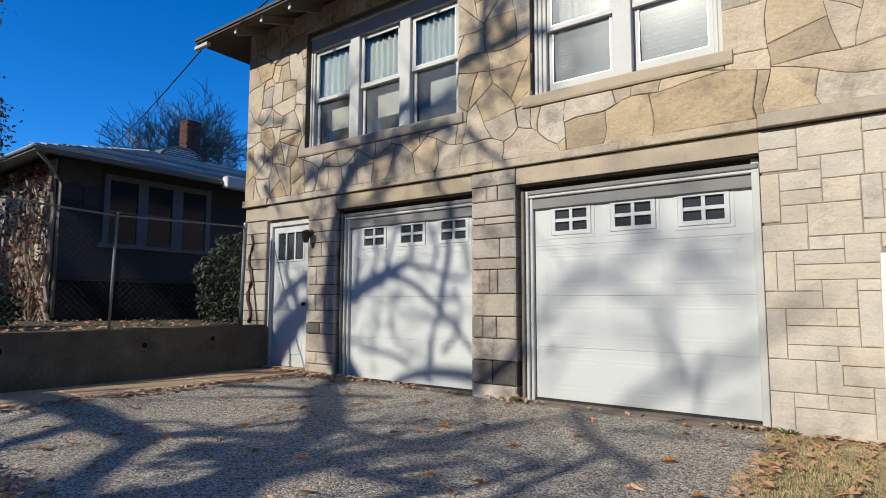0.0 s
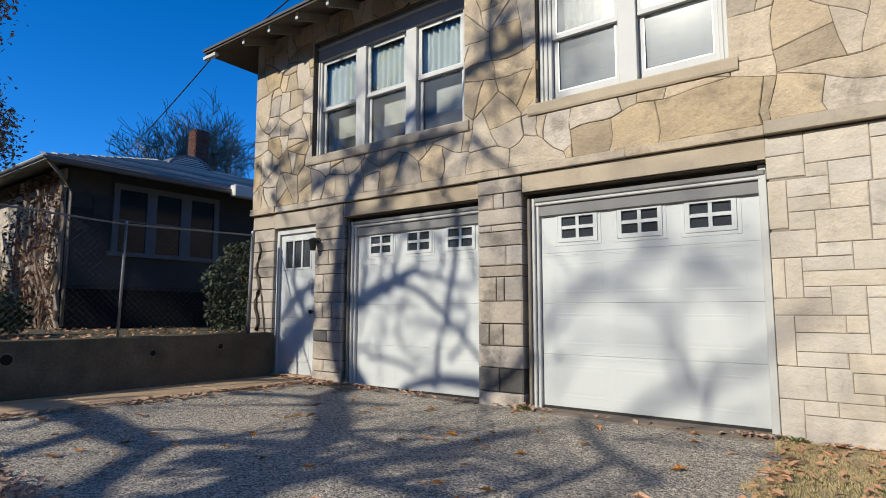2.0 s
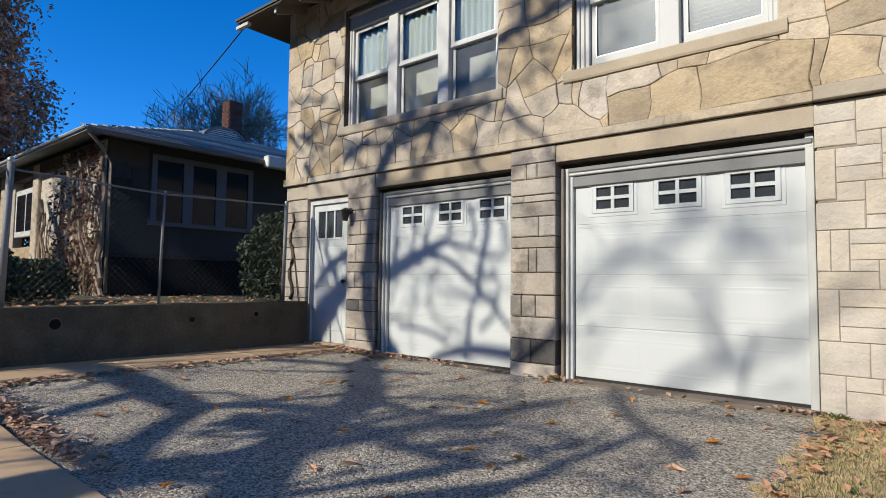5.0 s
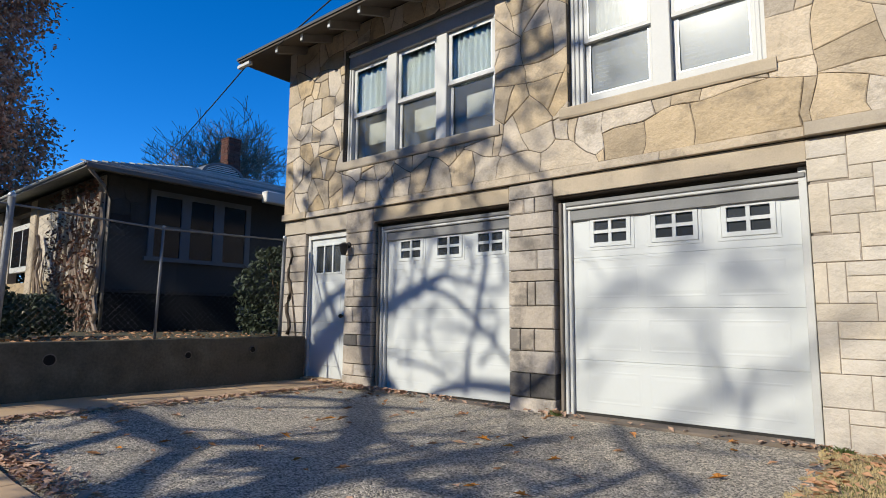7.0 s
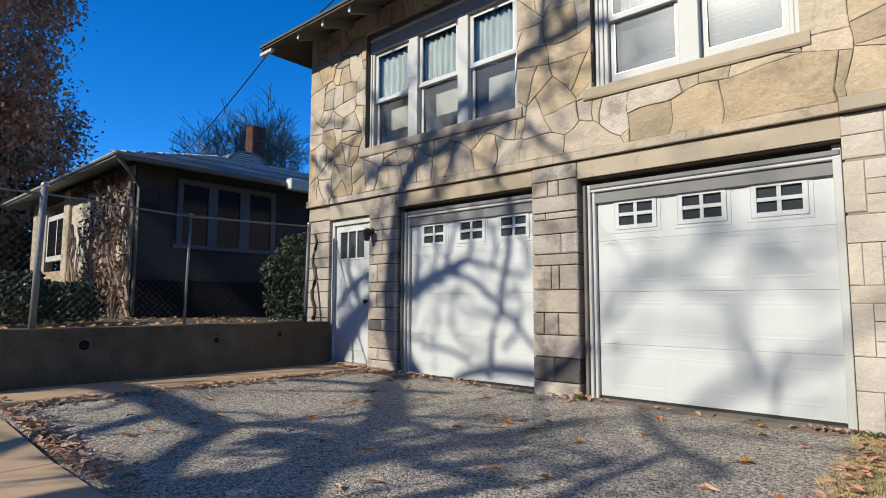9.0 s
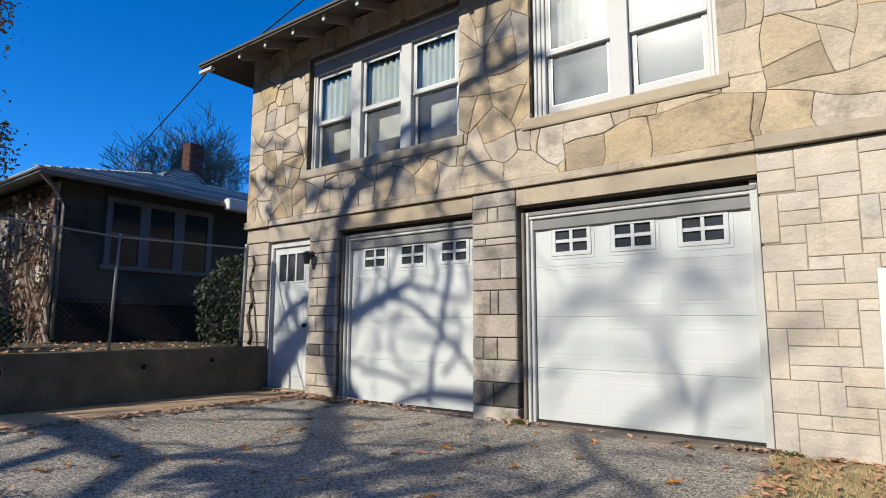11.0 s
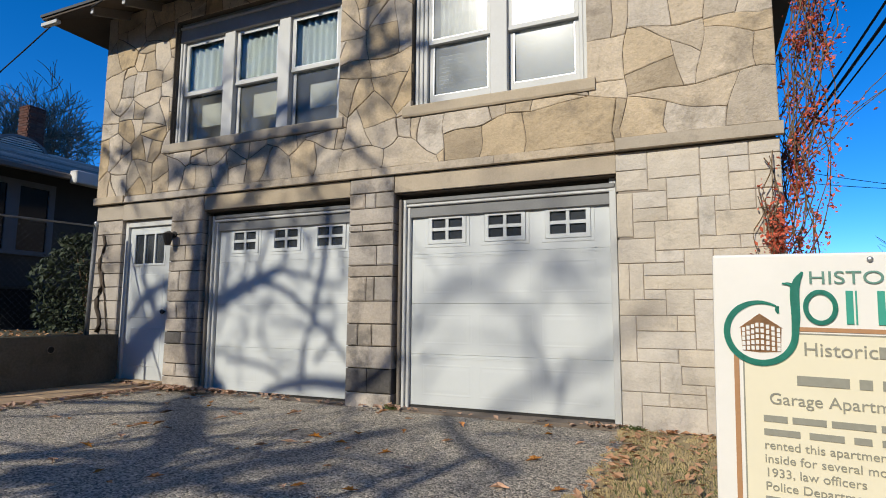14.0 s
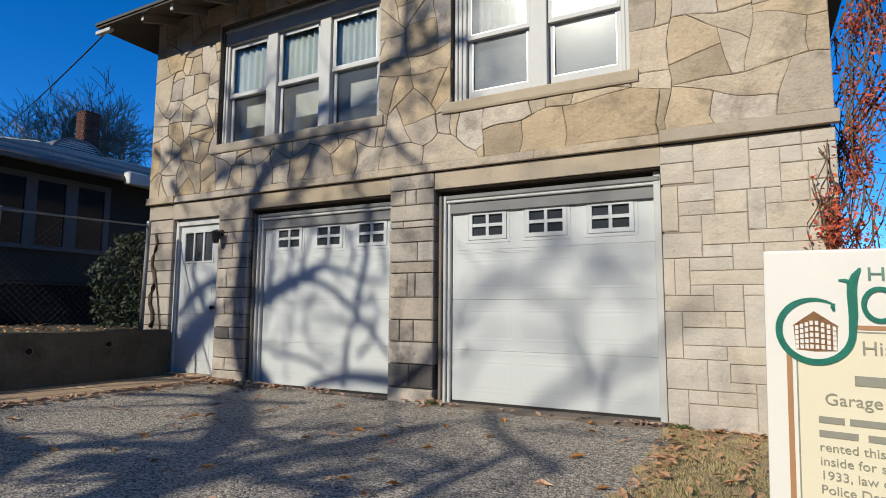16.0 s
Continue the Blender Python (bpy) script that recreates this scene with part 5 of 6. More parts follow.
shadow_limb([(-0.86, LEAF, 1.05), (-0.77, LEAF, 1.29), (-0.63, LEAF, 1.50), (-0.52, LEAF, 1.72), (-0.6, LEAF, 2.4)], 0.03, 0.025, 6, 0.9, 1, far_shade, FY)
shadow_limb([(-2.31, LEAF, 0.8), (-2.06, LEAF, 1.0), (-1.92, LEAF, 1.31), (-1.6, LEAF, 1.38), (-1.17, LEAF, 1.56), (-0.9, LEAF, 1.9)], 0.03, 0.035, 7, 0.9, 1, far_shade, FY)
shadow_limb([(-1.3, LEAF, 2.1), (-0.92, LEAF, 1.68), (-0.57, LEAF, 1.61), (-0.3, LEAF, 1.23)], 0.03, 0.02, 5, 0.8, 1, far_shade, FY)
shadow_limb([(-2.2, LEAF, 0.2), (-1.95, LEAF, 0.6), (-1.75, LEAF, 0.85)], 0.03, 0.02, 3, 0.7, 1, far_shade, FY)
bm = bmesh.new()
foot = up(-1.9, -0.9, 0, FY)
tube(bm, [(foot.x - 0.3, FY, -0.5), (foot.x - 0.1, FY, foot.z * 0.6), tuple(foot)], [0.4, 0.3, 0.15], 12)
part("trunk", bm, M_BARK, far_shade, "", True)
# trunk that carries them
bm = bmesh.new()
tube(bm, [(-4.6, TY, -0.4), (-4.5, TY - 0.1, 0.9), (-4.4, TY, 1.8), (-4.4, TY, 2.8)], [0.42, 0.34, 0.30, 0.22], 14)
part("trunk", bm, M_BARK, shade, "", True)
bm = bmesh.new()
for to in (up(-1.85, -4.5, 0.03), up(-4.62, -4.67, 0.03), up(-2.75, -4.7, 0.03), up(-3.15, -4.6, 0.03), up(-1.1, -3.1, 0.03), up(-1.55, -3.1, 0.03)):
    tube(bm, [(-4.4, TY, 2.3), (Vector((-4.4, TY, 2.8)) + to) / 2, to], [0.2, 0.15, 0.11], 8)
part("crotch", bm, M_BARK, shade, "", True)
# crown added high up to cut sky fill; its shade falls on the roof
top_rng = random.Random(58)
bm = bmesh.new()
tube(bm, [up(-2.87, FACE, 4.14), up(-2.75, 0, 5.1), up(-2.9, 0, 6.2), up(-4.4, 0, 6.6), up(-6.2, 0, 6.7)], [0.05, 0.05, 0.05, 0.05, 0.04], 8)
part("limb", bm, M_BARK, shade)
for k in range(34):
    bm = bmesh.new()
    base = up(top_rng.choice((-6.2, -4.4, -2.9)) + top_rng.uniform(-0.6, 0.6), 0, 6.1 + top_rng.uniform(0, 0.8))
    a = top_rng.uniform(0, 6.28)
    limb(bm, base, (1.5 * math.cos(a), 0.5 * math.sin(a), top_rng.uniform(0.9, 1.8)), top_rng.uniform(4.5, 7.5), 0.13, 3, top_rng, 0.14, None, -0.02, 5, 0.45, 0.05)
    part("limb", bm, M_BARK, shade)
# unseen tree added beside the lot; its high crown cuts the sky fill
street = thing("street_tree", (7.0, -12.0, 0), "unseen tall bare tree added to screen off part of the sky", "tree")
bm = bmesh.new()
tube(bm, [(0, 0, -0.4), (0.1, 0, 5), (0, 0.1, 18.0)], [0.45, 0.36, 0.26], 12)
part("trunk", bm, M_BARK, street, "", True)
crown_rng = random.Random(44)
for k in range(26):
    bm = bmesh.new()
    a = math.pi + crown_rng.uniform(-1.05, -0.15)
    limb(bm, (0, 0.1, 17.5 + crown_rng.uniform(0, 0.5)), (math.cos(a), math.sin(a), crown_rng.uniform(0.25, 0.9)), crown_rng.uniform(6, 9.5), 0.18, 3, crown_rng, 0.14, None, -0.02, 5, 0.45, 0.055)
    part("limb", bm, M_BARK, street)
# plain dark boxes out of view, added to block low sky light
tagged(boxpart("backdrop", (-90, 90, -33, -31, -0.5, 12.5), M_LEAFDARK, bevel=0), "unseen dark screen behind the street that cuts low sky light", "backdrop", kind="structure")
for x, y1 in ((-42, -10), (30, -2)):
    tagged(boxpart("backdrop", (x, x + 2, -30.9, y1, -0.5, 15.0), M_LEAFDARK, bevel=0), "unseen dark screen along the street that cuts low sky light", "backdrop", kind="structure")


# ---- the plaque ----
sign = thing("sign", (0.785, -3.743, 1.237), "white and cream information sign with green emblem beside the drive", "sign")
sign.rotation_euler = (0, radians(1.2), radians(-5))
SW, SH = 0.92, 1.12
bm = bmesh.new()
box(bm, 0, SW, 0, 0.05, -SH, 0.027)
soften(bm, 0.008, 2)
part("panel", bm, M_SIGNWHITE, sign)
for a in (0.10, SW - 0.19):
    boxpart("post", (a, a + 0.09, 0.052, 0.142, -1.75, -0.05), M_PAINT_OLD, sign, 0.006)


def flat(name, dims, material, y=-0.004, label=""):
    x0, x1, z0, z1 = dims
    return boxpart(name, (x0, x1, y, 0.001, z0, z1), material, sign, 0, label)


flat("field", (0.082, SW - 0.082, -SH + 0.07, -0.205), M_SIGNCREAM, -0.0015)
for x0, x1, z0, z1, m in ((0.054, 0.068, -SH + 0.045, -0.188, M_TANINK), (0.078, 0.082, -SH + 0.066, -0.205, M_TEXT),
                          (0.054, SW - 0.054, -0.20, -0.188, M_TANINK), (0.078, SW - 0.078, -0.209, -0.205, M_TEXT),
                          (SW - 0.068, SW - 0.054, -SH + 0.045, -0.188, M_TANINK), (SW - 0.082, SW - 0.078, -SH + 0.066, -0.205, M_TEXT),
                          (0.054, SW - 0.054, -SH + 0.045, -SH + 0.057, M_TANINK)):
    flat("border_line", (x0, x1, z0, z1), m, -0.0025)


def stroke(name, pts, widths, material, y=-0.006):
    bm = bmesh.new()
    prev = None
    for i, (p, w) in enumerate(zip(pts, widths)):
        a, b = pts[max(i - 1, 0)], pts[min(i + 1, len(pts) - 1)]
        d = Vector((b[0] - a[0], b[1] - a[1])).normalized()
        n = Vector((-d.y, d.x)) * w / 2
        col = [bm.verts.new((p[0] + n.x, y, p[1] + n.y)), bm.verts.new((p[0] - n.x, y, p[1] - n.y))]
        if prev:
            bm.faces.new((prev[0], col[0], col[1], prev[1]))
        prev = col
    bmesh.ops.solidify(bm, geom=list(bm.faces), thickness=0.003)
    return part(name, bm, material, sign)


disc = bmesh.new()
bmesh.ops.create_circle(disc, cap_ends=True, segments=40, radius=0.094, matrix=pose(0.126, -0.0032, -0.203, 90))
part("emblem_ground", disc, M_SIGNWHITE, sign)
# hooked green stroke of the emblem
hook = [(0.126 + 0.089 * math.cos(math.radians(a)), -0.207 + 0.089 * math.sin(math.radians(a))) for a in range(62, 366, 8)]
stem = [(0.218, -0.16), (0.2165, -0.10), (0.2175, -0.075), (0.225, -0.05), (0.238, -0.028)]
stroke("emblem_hook", hook + stem, [0.006 + 0.012 * min(1, i / 8) for i in range(len(hook))] + [0.022, 0.024, 0.024, 0.018, 0.006], M_GREEN)
stroke("emblem_serif", [(0.186, -0.062), (0.200, -0.062), (0.214, -0.068)], [0.004, 0.008, 0.012], M_GREEN)
stroke("emblem_curl", [(0.172, -0.128), (0.171, -0.140), (0.174, -0.150)], [0.010, 0.011, 0.006], M_GREEN)
# little corner building in the emblem
em = bmesh.new()
for quad in (((0.074, -0.192), (0.124, -0.170), (0.124, -0.266), (0.078, -0.262)), ((0.124, -0.170), (0.181, -0.192), (0.178, -0.262), (0.124, -0.266))):
    em.faces.new([em.verts.new((x, -0.0045, z)) for x, z in quad])
em.faces.new([em.verts.new((x, -0.0046, z)) for x, z in ((0.070, -0.195), (0.125, -0.151), (0.185, -0.194), (0.124, -0.173))])
bmesh.ops.solidify(em, geom=list(em.faces), thickness=0.001)
part("emblem_building", em, M_TANINK, sign)
ew = bmesh.new()
for row in range(5):
    for col in range(4):
        u, v = (col + 0.5) / 4, (row + 0.7) / 5.4
        for xa, za, xb, zb, xc, zc in ((0.076, -0.192, 0.124, -0.170, 0.124, -0.266), (0.124, -0.170, 0.180, -0.192, 0.178, -0.262)):
            x = xa + (xb - xa) * u
            zt = za + (zb - za) * u
            z = zt + (-0.264 - zt) * v
            box(ew, x - 0.0042, x + 0.0042, -0.0075, -0.006, z - 0.0058, z + 0.0058)
tagged(part("emblem_pattern", ew, M_SIGNWHITE, sign), kind="stuff")


def letters(words, size):
    cu = bpy.data.curves.new("letters", "FONT")
    cu.body, cu.size, cu.extrude = words, size, 0.0008
    tmp = bpy.data.objects.new("letters", cu)
    me = bpy.data.meshes.new_from_object(tmp)
    bpy.data.objects.remove(tmp)
    return me


def reach(me):
    return max(v.co.x for v in me.vertices)


def text(line, x, z, size, material, stretch=1.0):
    """A line of lettering, each word a part."""
    words = line.split()
    for i, w in enumerate(words):
        before = " ".join(words[:i]) + " " if i else ""
        off = reach(letters(before + "l", size)) - reach(letters("l", size)) if i else 0.0
        me = letters(w, size)
        me.materials.clear()
        me.materials.append(material)
        ob = new("word", me)
        ob.parent = sign
        ob.matrix_basis = pose(x + off, -0.004, z, 90) @ Matrix.Diagonal((stretch, 1, 1, 1))


def bars(x, z, h, widths, material, gap=0.014):
    """Plain bars in place of words that are not spelled out."""
    for w in widths:
        bm = bmesh.new()
        box(bm, x, x + w, -0.0045, 0.0, z, z + h)
        part("word_bar", bm, material, sign)
        x += w + gap


# the two lines of the emblem's name, as plain shapes
text("HISTORIC", 0.250, -0.062, 0.052, M_TEXTGREEN, 1.22)
ring_pts = [(0.279 + 0.036 * math.cos(math.radians(t)), -0.130 + 0.044 * math.sin(math.radians(t))) for t in range(0, 361, 12)]
stroke("emblem_ring", ring_pts, [0.013] * len(ring_pts), M_GREEN)
for k in range(6):
    flat("emblem_bar", (0.340 + 0.072 * k, 0.357 + 0.072 * k, -0.176, -0.082), M_GREEN)
    flat("emblem_bar", (0.362 + 0.072 * k, 0.366 + 0.072 * k, -0.176, -0.082), M_GREEN)
bm = bmesh.new()
bmesh.ops.create_uvsphere(bm, u_segments=12, v_segments=8, radius=0.008, matrix=pose(0.40, -0.004, 0.006) @ Matrix.Diagonal((1, 0.5, 1, 1)))
part("bolt", bm, M_STEEL, sign, "grey bolt head", True)
text("Historic", 0.232, -0.268, 0.054, M_TEXT)
bars(0.41, -0.268, 0.032, (0.16, 0.12), M_TEXT)
bars(0.215, -0.354, 0.027, (0.125, 0.03, 0.14), M_TEXT, 0.022)
text("Garage Apartment", 0.143, -0.412, 0.046, M_TEXT)
LH = 0.0385
z = -0.464
bars(0.128, z, 0.018, (0.06, 0.082, 0.10, 0.09, 0.11), M_TEXT, 0.012)
z -= LH
bars(0.128, z, 0.018, (0.09, 0.082, 0.04, 0.09, 0.11), M_TEXT, 0.022)
for line in ("rented  this  apartment", "inside for several months", "1933,  law  officers", "Police Department"):
    z -= LH
    text(line, 0.127, z, 0.034, M_TEXT)
for k in range(8):
    z -= LH
    bars(0.127, z, 0.021, [0.05 + 0.05 * ((k * 3 + j * 5) % 4) / 3 for j in range(7)], M_TEXT, 0.014)

# ---- creeper and wires by the corner ----
vine = thing("creeper", (0, 0, 0), "red-leaved creeper climbing the corner and a utility cable", "vine")
vr = random.Random(17)
centres = []


def strand(p0, p1, wob, r):
    bm = bmesh.new()
    p0, p1 = Vector(p0), Vector(p1)
    s = vr.uniform(0, 50)
    pts = []
    for i in range(15):
        u = i / 14
        q = p0.lerp(p1, u) + wob * Vector((noise.noise(Vector((u * 4, s, 0))), noise.noise(Vector((u * 4, s, 5))), 0.5 * noise.noise(Vector((u * 4, s, 9)))))
        pts.append(q)
        centres.append(q)
    tube(bm, pts, r, 4)
    part("stem", bm, M_TWIG, vine)


for k in range(24):  # the hanging curtain beside the corner
    a = vr.uniform(-0.12, 0.12)
    strand((1.47 + a, 0.3 + vr.uniform(-0.1, 0.3), vr.uniform(0.1, 2.3)), (1.88 + a * 1.3, 0.35 + vr.uniform(-0.2, 0.3), vr.uniform(3.6, 5.8)), 0.34, 0.006)
for k in range(3):  # along the cable
    strand((1.6, 0.4, 2.35 + 0.05 * k), (2.5 + 0.1 * k, 0.45, 3.45), 0.12, 0.004)
for k in range(11):  # bare and leafy stems on the stones
    strand((1.36 + vr.uniform(-0.08, 0.08), -0.06, 0.9 + vr.uniform(0, 0.5)), (1.32 + vr.uniform(-0.12, 0.1), -0.06, vr.uniform(2.0, 2.62)), 0.13, 0.005)
bm = bmesh.new()
cs = []
for c in centres:
    n = (15 if c.y > 0 else 8) if noise.noise(c * 3.1) > 0.06 and not (c.y < 0.0 and 2.15 < c.z) else 1
    for _ in range(n):
        cs.append(c + Vector((vr.gauss(0.02, 0.035), vr.gauss(0, 0.04), vr.gauss(-0.04, 0.07))))
leaves(bm, cs, 0.023, vr)
tagged(part("foliage", bm, M_RED, vine), kind="stuff")


def cable(name, a, b, sag, r, label, group="overhead wires"):
    a, b = Vector(a), Vector(b)
    pts = [a.lerp(b, i / 16) - Vector((0, 0, sag * 4 * (i / 16) * (1 - i / 16))) for i in range(17)]
    bm = bmesh.new()
    tube(bm, pts, r, 5)
    return tagged(part(name, bm, M_WIRE, smooth=True), label, "wire", group)


for k in range(3):
    cable("power_cable", (2.2 + 0.05 * k, 12.0 - 0.6 * k, 4.35 - 0.05 * k), (4.1 + 0.16 * k, 0.2, 6.55 - 0.12 * k), 0.05, (0.022, 0.03, 0.016)[k], "black power cable passing the house corner")
cable("power_cable", (2.7, 9.0, 5.2), (3.0, 0.4, 6.6), 0.05, 0.010, "thin black power cable")
for k in range(2):
    cable("far_cable", (4.5, 31.0, 8.9 + 0.8 * k), (17.5, 31.0, 7.2 - 0.5 * k), 0.3, 0.018, "thin distant power cable")
pole = thing("utility_pole", (17.6, 31.0, 0), "grey wooden utility pole beyond the corner", "pole")
bm = bmesh.new()
tube(bm, [(0, 0, -0.4), (0, 0, 9.0)], [0.15, 0.10], 12)
part("shaft", bm, M_BARK, pole)
cable("service_wire", (-7.95, -0.60, 5.40), (-16.7, 1.85, 5.62), 0.05, 0.012, "black service wire from the eave to the bungalow")
cable("service_wire", (-7.0, -0.70, 5.37), (-5.4, -0.68, 5.78), 0.0, 0.012, "black service wire clipped over the eave edge")

# ---- wall lantern, vine stem on the left corner ----
lamp = thing("wall_lantern", (-5.86, -0.012, 2.16), "small black wall lantern between the doors", "wall lamp")
bm = bmesh.new()
tube(bm, [(0, 0, 0.0), (0, -0.02, 0)], 0.045, 12)
tube(bm, [(0, -0.02, 0.0), (0, -0.09, 0.03), (0, -0.11, -0.01)], 0.010, 8)
part("bracket", bm, M_BLACK, lamp)
bm = bmesh.new()
tube(bm, [(0, -0.11, 0.03), (0, -0.11, 0.0), (0, -0.11, -0.10), (0, -0.11, -0.16)], [0.015, 0.07, 0.05, 0.035], 10)
part("shade", bm, M_BLACK, lamp)
stemv = bmesh.new()
tube(stemv, [(-7.32 + 0.05 * math.sin(i * 1.3), -0.02, 0.8 + 0.118 * i) for i in range(13)], [0.03] * 8 + [0.02] * 5, 6)
tube(stemv, [(-7.30, -0.02, 1.7), (-7.2, -0.02, 1.3), (-7.12, -0.02, 0.9), (-7.05, -0.02, 0.5)], 0.010, 5)
tagged(part("dead_vine", stemv, M_BARK, smooth=True), "dead woody vine stem clinging to the stone corner", "vine")

# ---- fallen leaves and grass ----
lr = random.Random(31)
leaf_me = []
for k in range(4):
    bm = bmesh.new()
    ring = []
    for i in range(12):
        a = 2 * math.pi * i / 12
        r = 0.045 * (1.0 if i % 2 == 0 else 0.55) * (1.35 if i in (0, 6) else 0.85) * lr.uniform(0.8, 1.15)
        ring.append(bm.verts.new((r * math.cos(a), r * math.sin(a) * 0.8, 0.012 * lr.random() + 0.016 * abs(math.sin(a)))))
    c = bm.verts.new((0, 0, 0.004))
    for i in range(12):
        bm.faces.new((c, ring[i], ring[(i + 1) % 12]))
    leaf_me.append(mesh_of("leaf", bm, M_LEAFBROWN))
for k in range(110):
    x, y = lr.uniform(-6.0, 0.2), -4.3 * lr.random() ** 1.0
    o = new("fallen_leaf", leaf_me[k % 4])
    o.matrix_basis = pose(x, y, drive_z(x, y) + 0.008, lr.uniform(-12, 12), lr.uniform(-12, 12), lr.uniform(0, 360)) @ Matrix.Scale(lr.uniform(0.6, 1.35), 4)
    tagged(o, "dry brown oak leaf fallen on the asphalt", "leaf", "fallen leaves")
bm = bmesh.new()
pts = []
for _ in range(420):  # along the edge of the walk
    y = -4.3 * lr.random()
    pts.append((-5.9 + abs(lr.gauss(0, 0.10)), y, drive_z(-5.8, y) + 0.02 + 0.03 * lr.random()))
for _ in range(560):  # corner of pavement and drive
    x = -4.4 + lr.gauss(0, 0.75)
    pts.append((x, -4.47 + abs(lr.gauss(0, 0.10)), drive_z(x, -4.3) + 0.02 + 0.05 * lr.random()))
for _ in range(70):  # foot of the doors
    x = -6.0 + 6.0 * lr.random()
    pts.append((x, -0.04 - abs(lr.gauss(0, 0.05)), drive_z(x, 0) + 0.02 + 0.02 * lr.random()))
for _ in range(200):
    pts.append((-5.6 + lr.gauss(0, 0.35), -0.10 - abs(lr.gauss(0, 0.08)), 0.10 + 0.03 * lr.random()))
for cx, n, spread_ in ((-5.62, 90, 0.16), (-5.05, 60, 0.14), (-4.62, 45, 0.10), (-2.38, 30, 0.08), (-6.4, 60, 0.25), (-0.1, 25, 0.15), (-3.9, 25, 0.1)):
    for _ in range(n):
        x = cx + lr.gauss(0, spread_)
        pts.append((x, -0.06 - abs(lr.gauss(0, 0.045)), drive_z(x, 0) + 0.025 + 0.04 * lr.random()))
leaves(bm, pts, 0.04, lr, 0.6)
tagged(part("leaf_drift", bm, M_LEAFBROWN), "drifts of dry brown leaves along the edges", "leaves", kind="stuff")
bm = bmesh.new()
pts = [(0.02 + 0.25 * lr.random(), -0.1 - 2.4 * lr.random(), 0.035 + 0.015 * lr.random()) for _ in range(110)]
pts += [(0.2 + 1.7 * lr.random(), -0.03 - 2.6 * lr.random() ** 2.6, 0.04 + 0.02 * lr.random()) for _ in range(420)]
leaves(bm, pts, 0.036, lr, 0.6)
tagged(part("verge_leaves", bm, M_LEAFBROWN), "brown leaves lying in the dry grass", "leaves", kind="stuff")
bm = bmesh.new()
pts = [(-7.2 - 5 * lr.random() ** 1.5, -5.6 + 6.5 * lr.random(), 0.74 + 0.03 * lr.random()) for _ in range(650)]
leaves(bm, pts, 0.045, lr, 0.6)
tagged(part("yard_leaves", bm, M_LEAFBROWN), "brown leaves covering the raised yard", "leaves", kind="stuff")


def blades(name, n, where, h, material, label):
    bm = bmesh.new()
    for _ in range(n):
        x, y, z = where()
        a, t = lr.uniform(0, 6.28), lr.uniform(0.2, 0.9)
        hh = h * lr.uniform(0.4, 1.2)
        w = 0.002
        p = Vector((x, y, z))
        s = Vector((math.cos(a), math.sin(a), 0))
        l = Vector((-s.y, s.x, 0)) * hh * t
        v = [bm.verts.new(q) for q in (p - s * w, p + s * w, p + l * 0.4 + Vector((0, 0, hh * 0.7)) + s * w * 0.7, p + l + Vector((0, 0, hh)))]
        bm.faces.new((v[0], v[1], v[2]))
        bm.faces.new((v[0], v[2], v[3]))
    tagged(part(name, bm, material), label, "grass", kind="stuff")


def verge_spot():
    while True:
        x, y = 0.05 + 2.2 * lr.random() ** 1.4, -0.02 - 2.9 * lr.random()
        x += 0.22 * noise.noise(Vector((y * 3, 0, 4))) + 0.05 * noise.noise(Vector((y * 11, 0, 4)))
        if noise.noise(Vector((x * 3, y * 3, 0))) > -0.25:
            return x, y, drive_z(0.5, y) + 0.015


blades("dry_grass", 24000, verge_spot, 0.022, M_GRASS, "short straw-coloured grass beside the drive")
blades("green_grass", 2300, lambda: (0.2 + 1.4 * lr.random(), -0.05 - 2.6 * lr.random(), 0.01), 0.035, M_GRASSGREEN, "green grass tufts beside the drive")
for mx in (-2.36, -5.75, 0.16):
    blades("weed_tuft", 160, lambda: (mx + lr.gauss(0, 0.05), -0.07 + lr.gauss(0, 0.025), drive_z(mx, 0) + 0.01), 0.05, M_GRASSGREEN, "green weed tuft at the foot of the stones")
tree("far_tree", (17.0, 42.0, 0.0), 9.0, 0.2, 3, random.Random(41), "bare winter tree far beyond the corner", kids=4, up=0.4)

stone_rng = random.Random(11)
blocks = []
TOP_BLOCKS = [
    (0.04, 0.335, 2.48, 2.66), (0.04, 0.335, 2.28, 2.48), (0.335, 0.795, 2.38, 2.66), (0.335, 0.5, 2.26, 2.38),
    (0.5, 0.795, 2.175, 2.38), (0.795, 1.03, 2.175, 2.53), (0.795, 1.2, 2.53, 2.66), (1.2, 1.45, 2.53, 2.66),
    (1.03, 1.2, 2.38, 2.53), (1.2, 1.45, 2.38, 2.53), (1.03, 1.24, 2.215, 2.38), (1.24, 1.45, 2.215, 2.38),
    (1.03, 1.24, 2.035, 2.215), (1.24, 1.45, 2.035, 2.215), (0.905, 1.03, 2.035, 2.175),
]
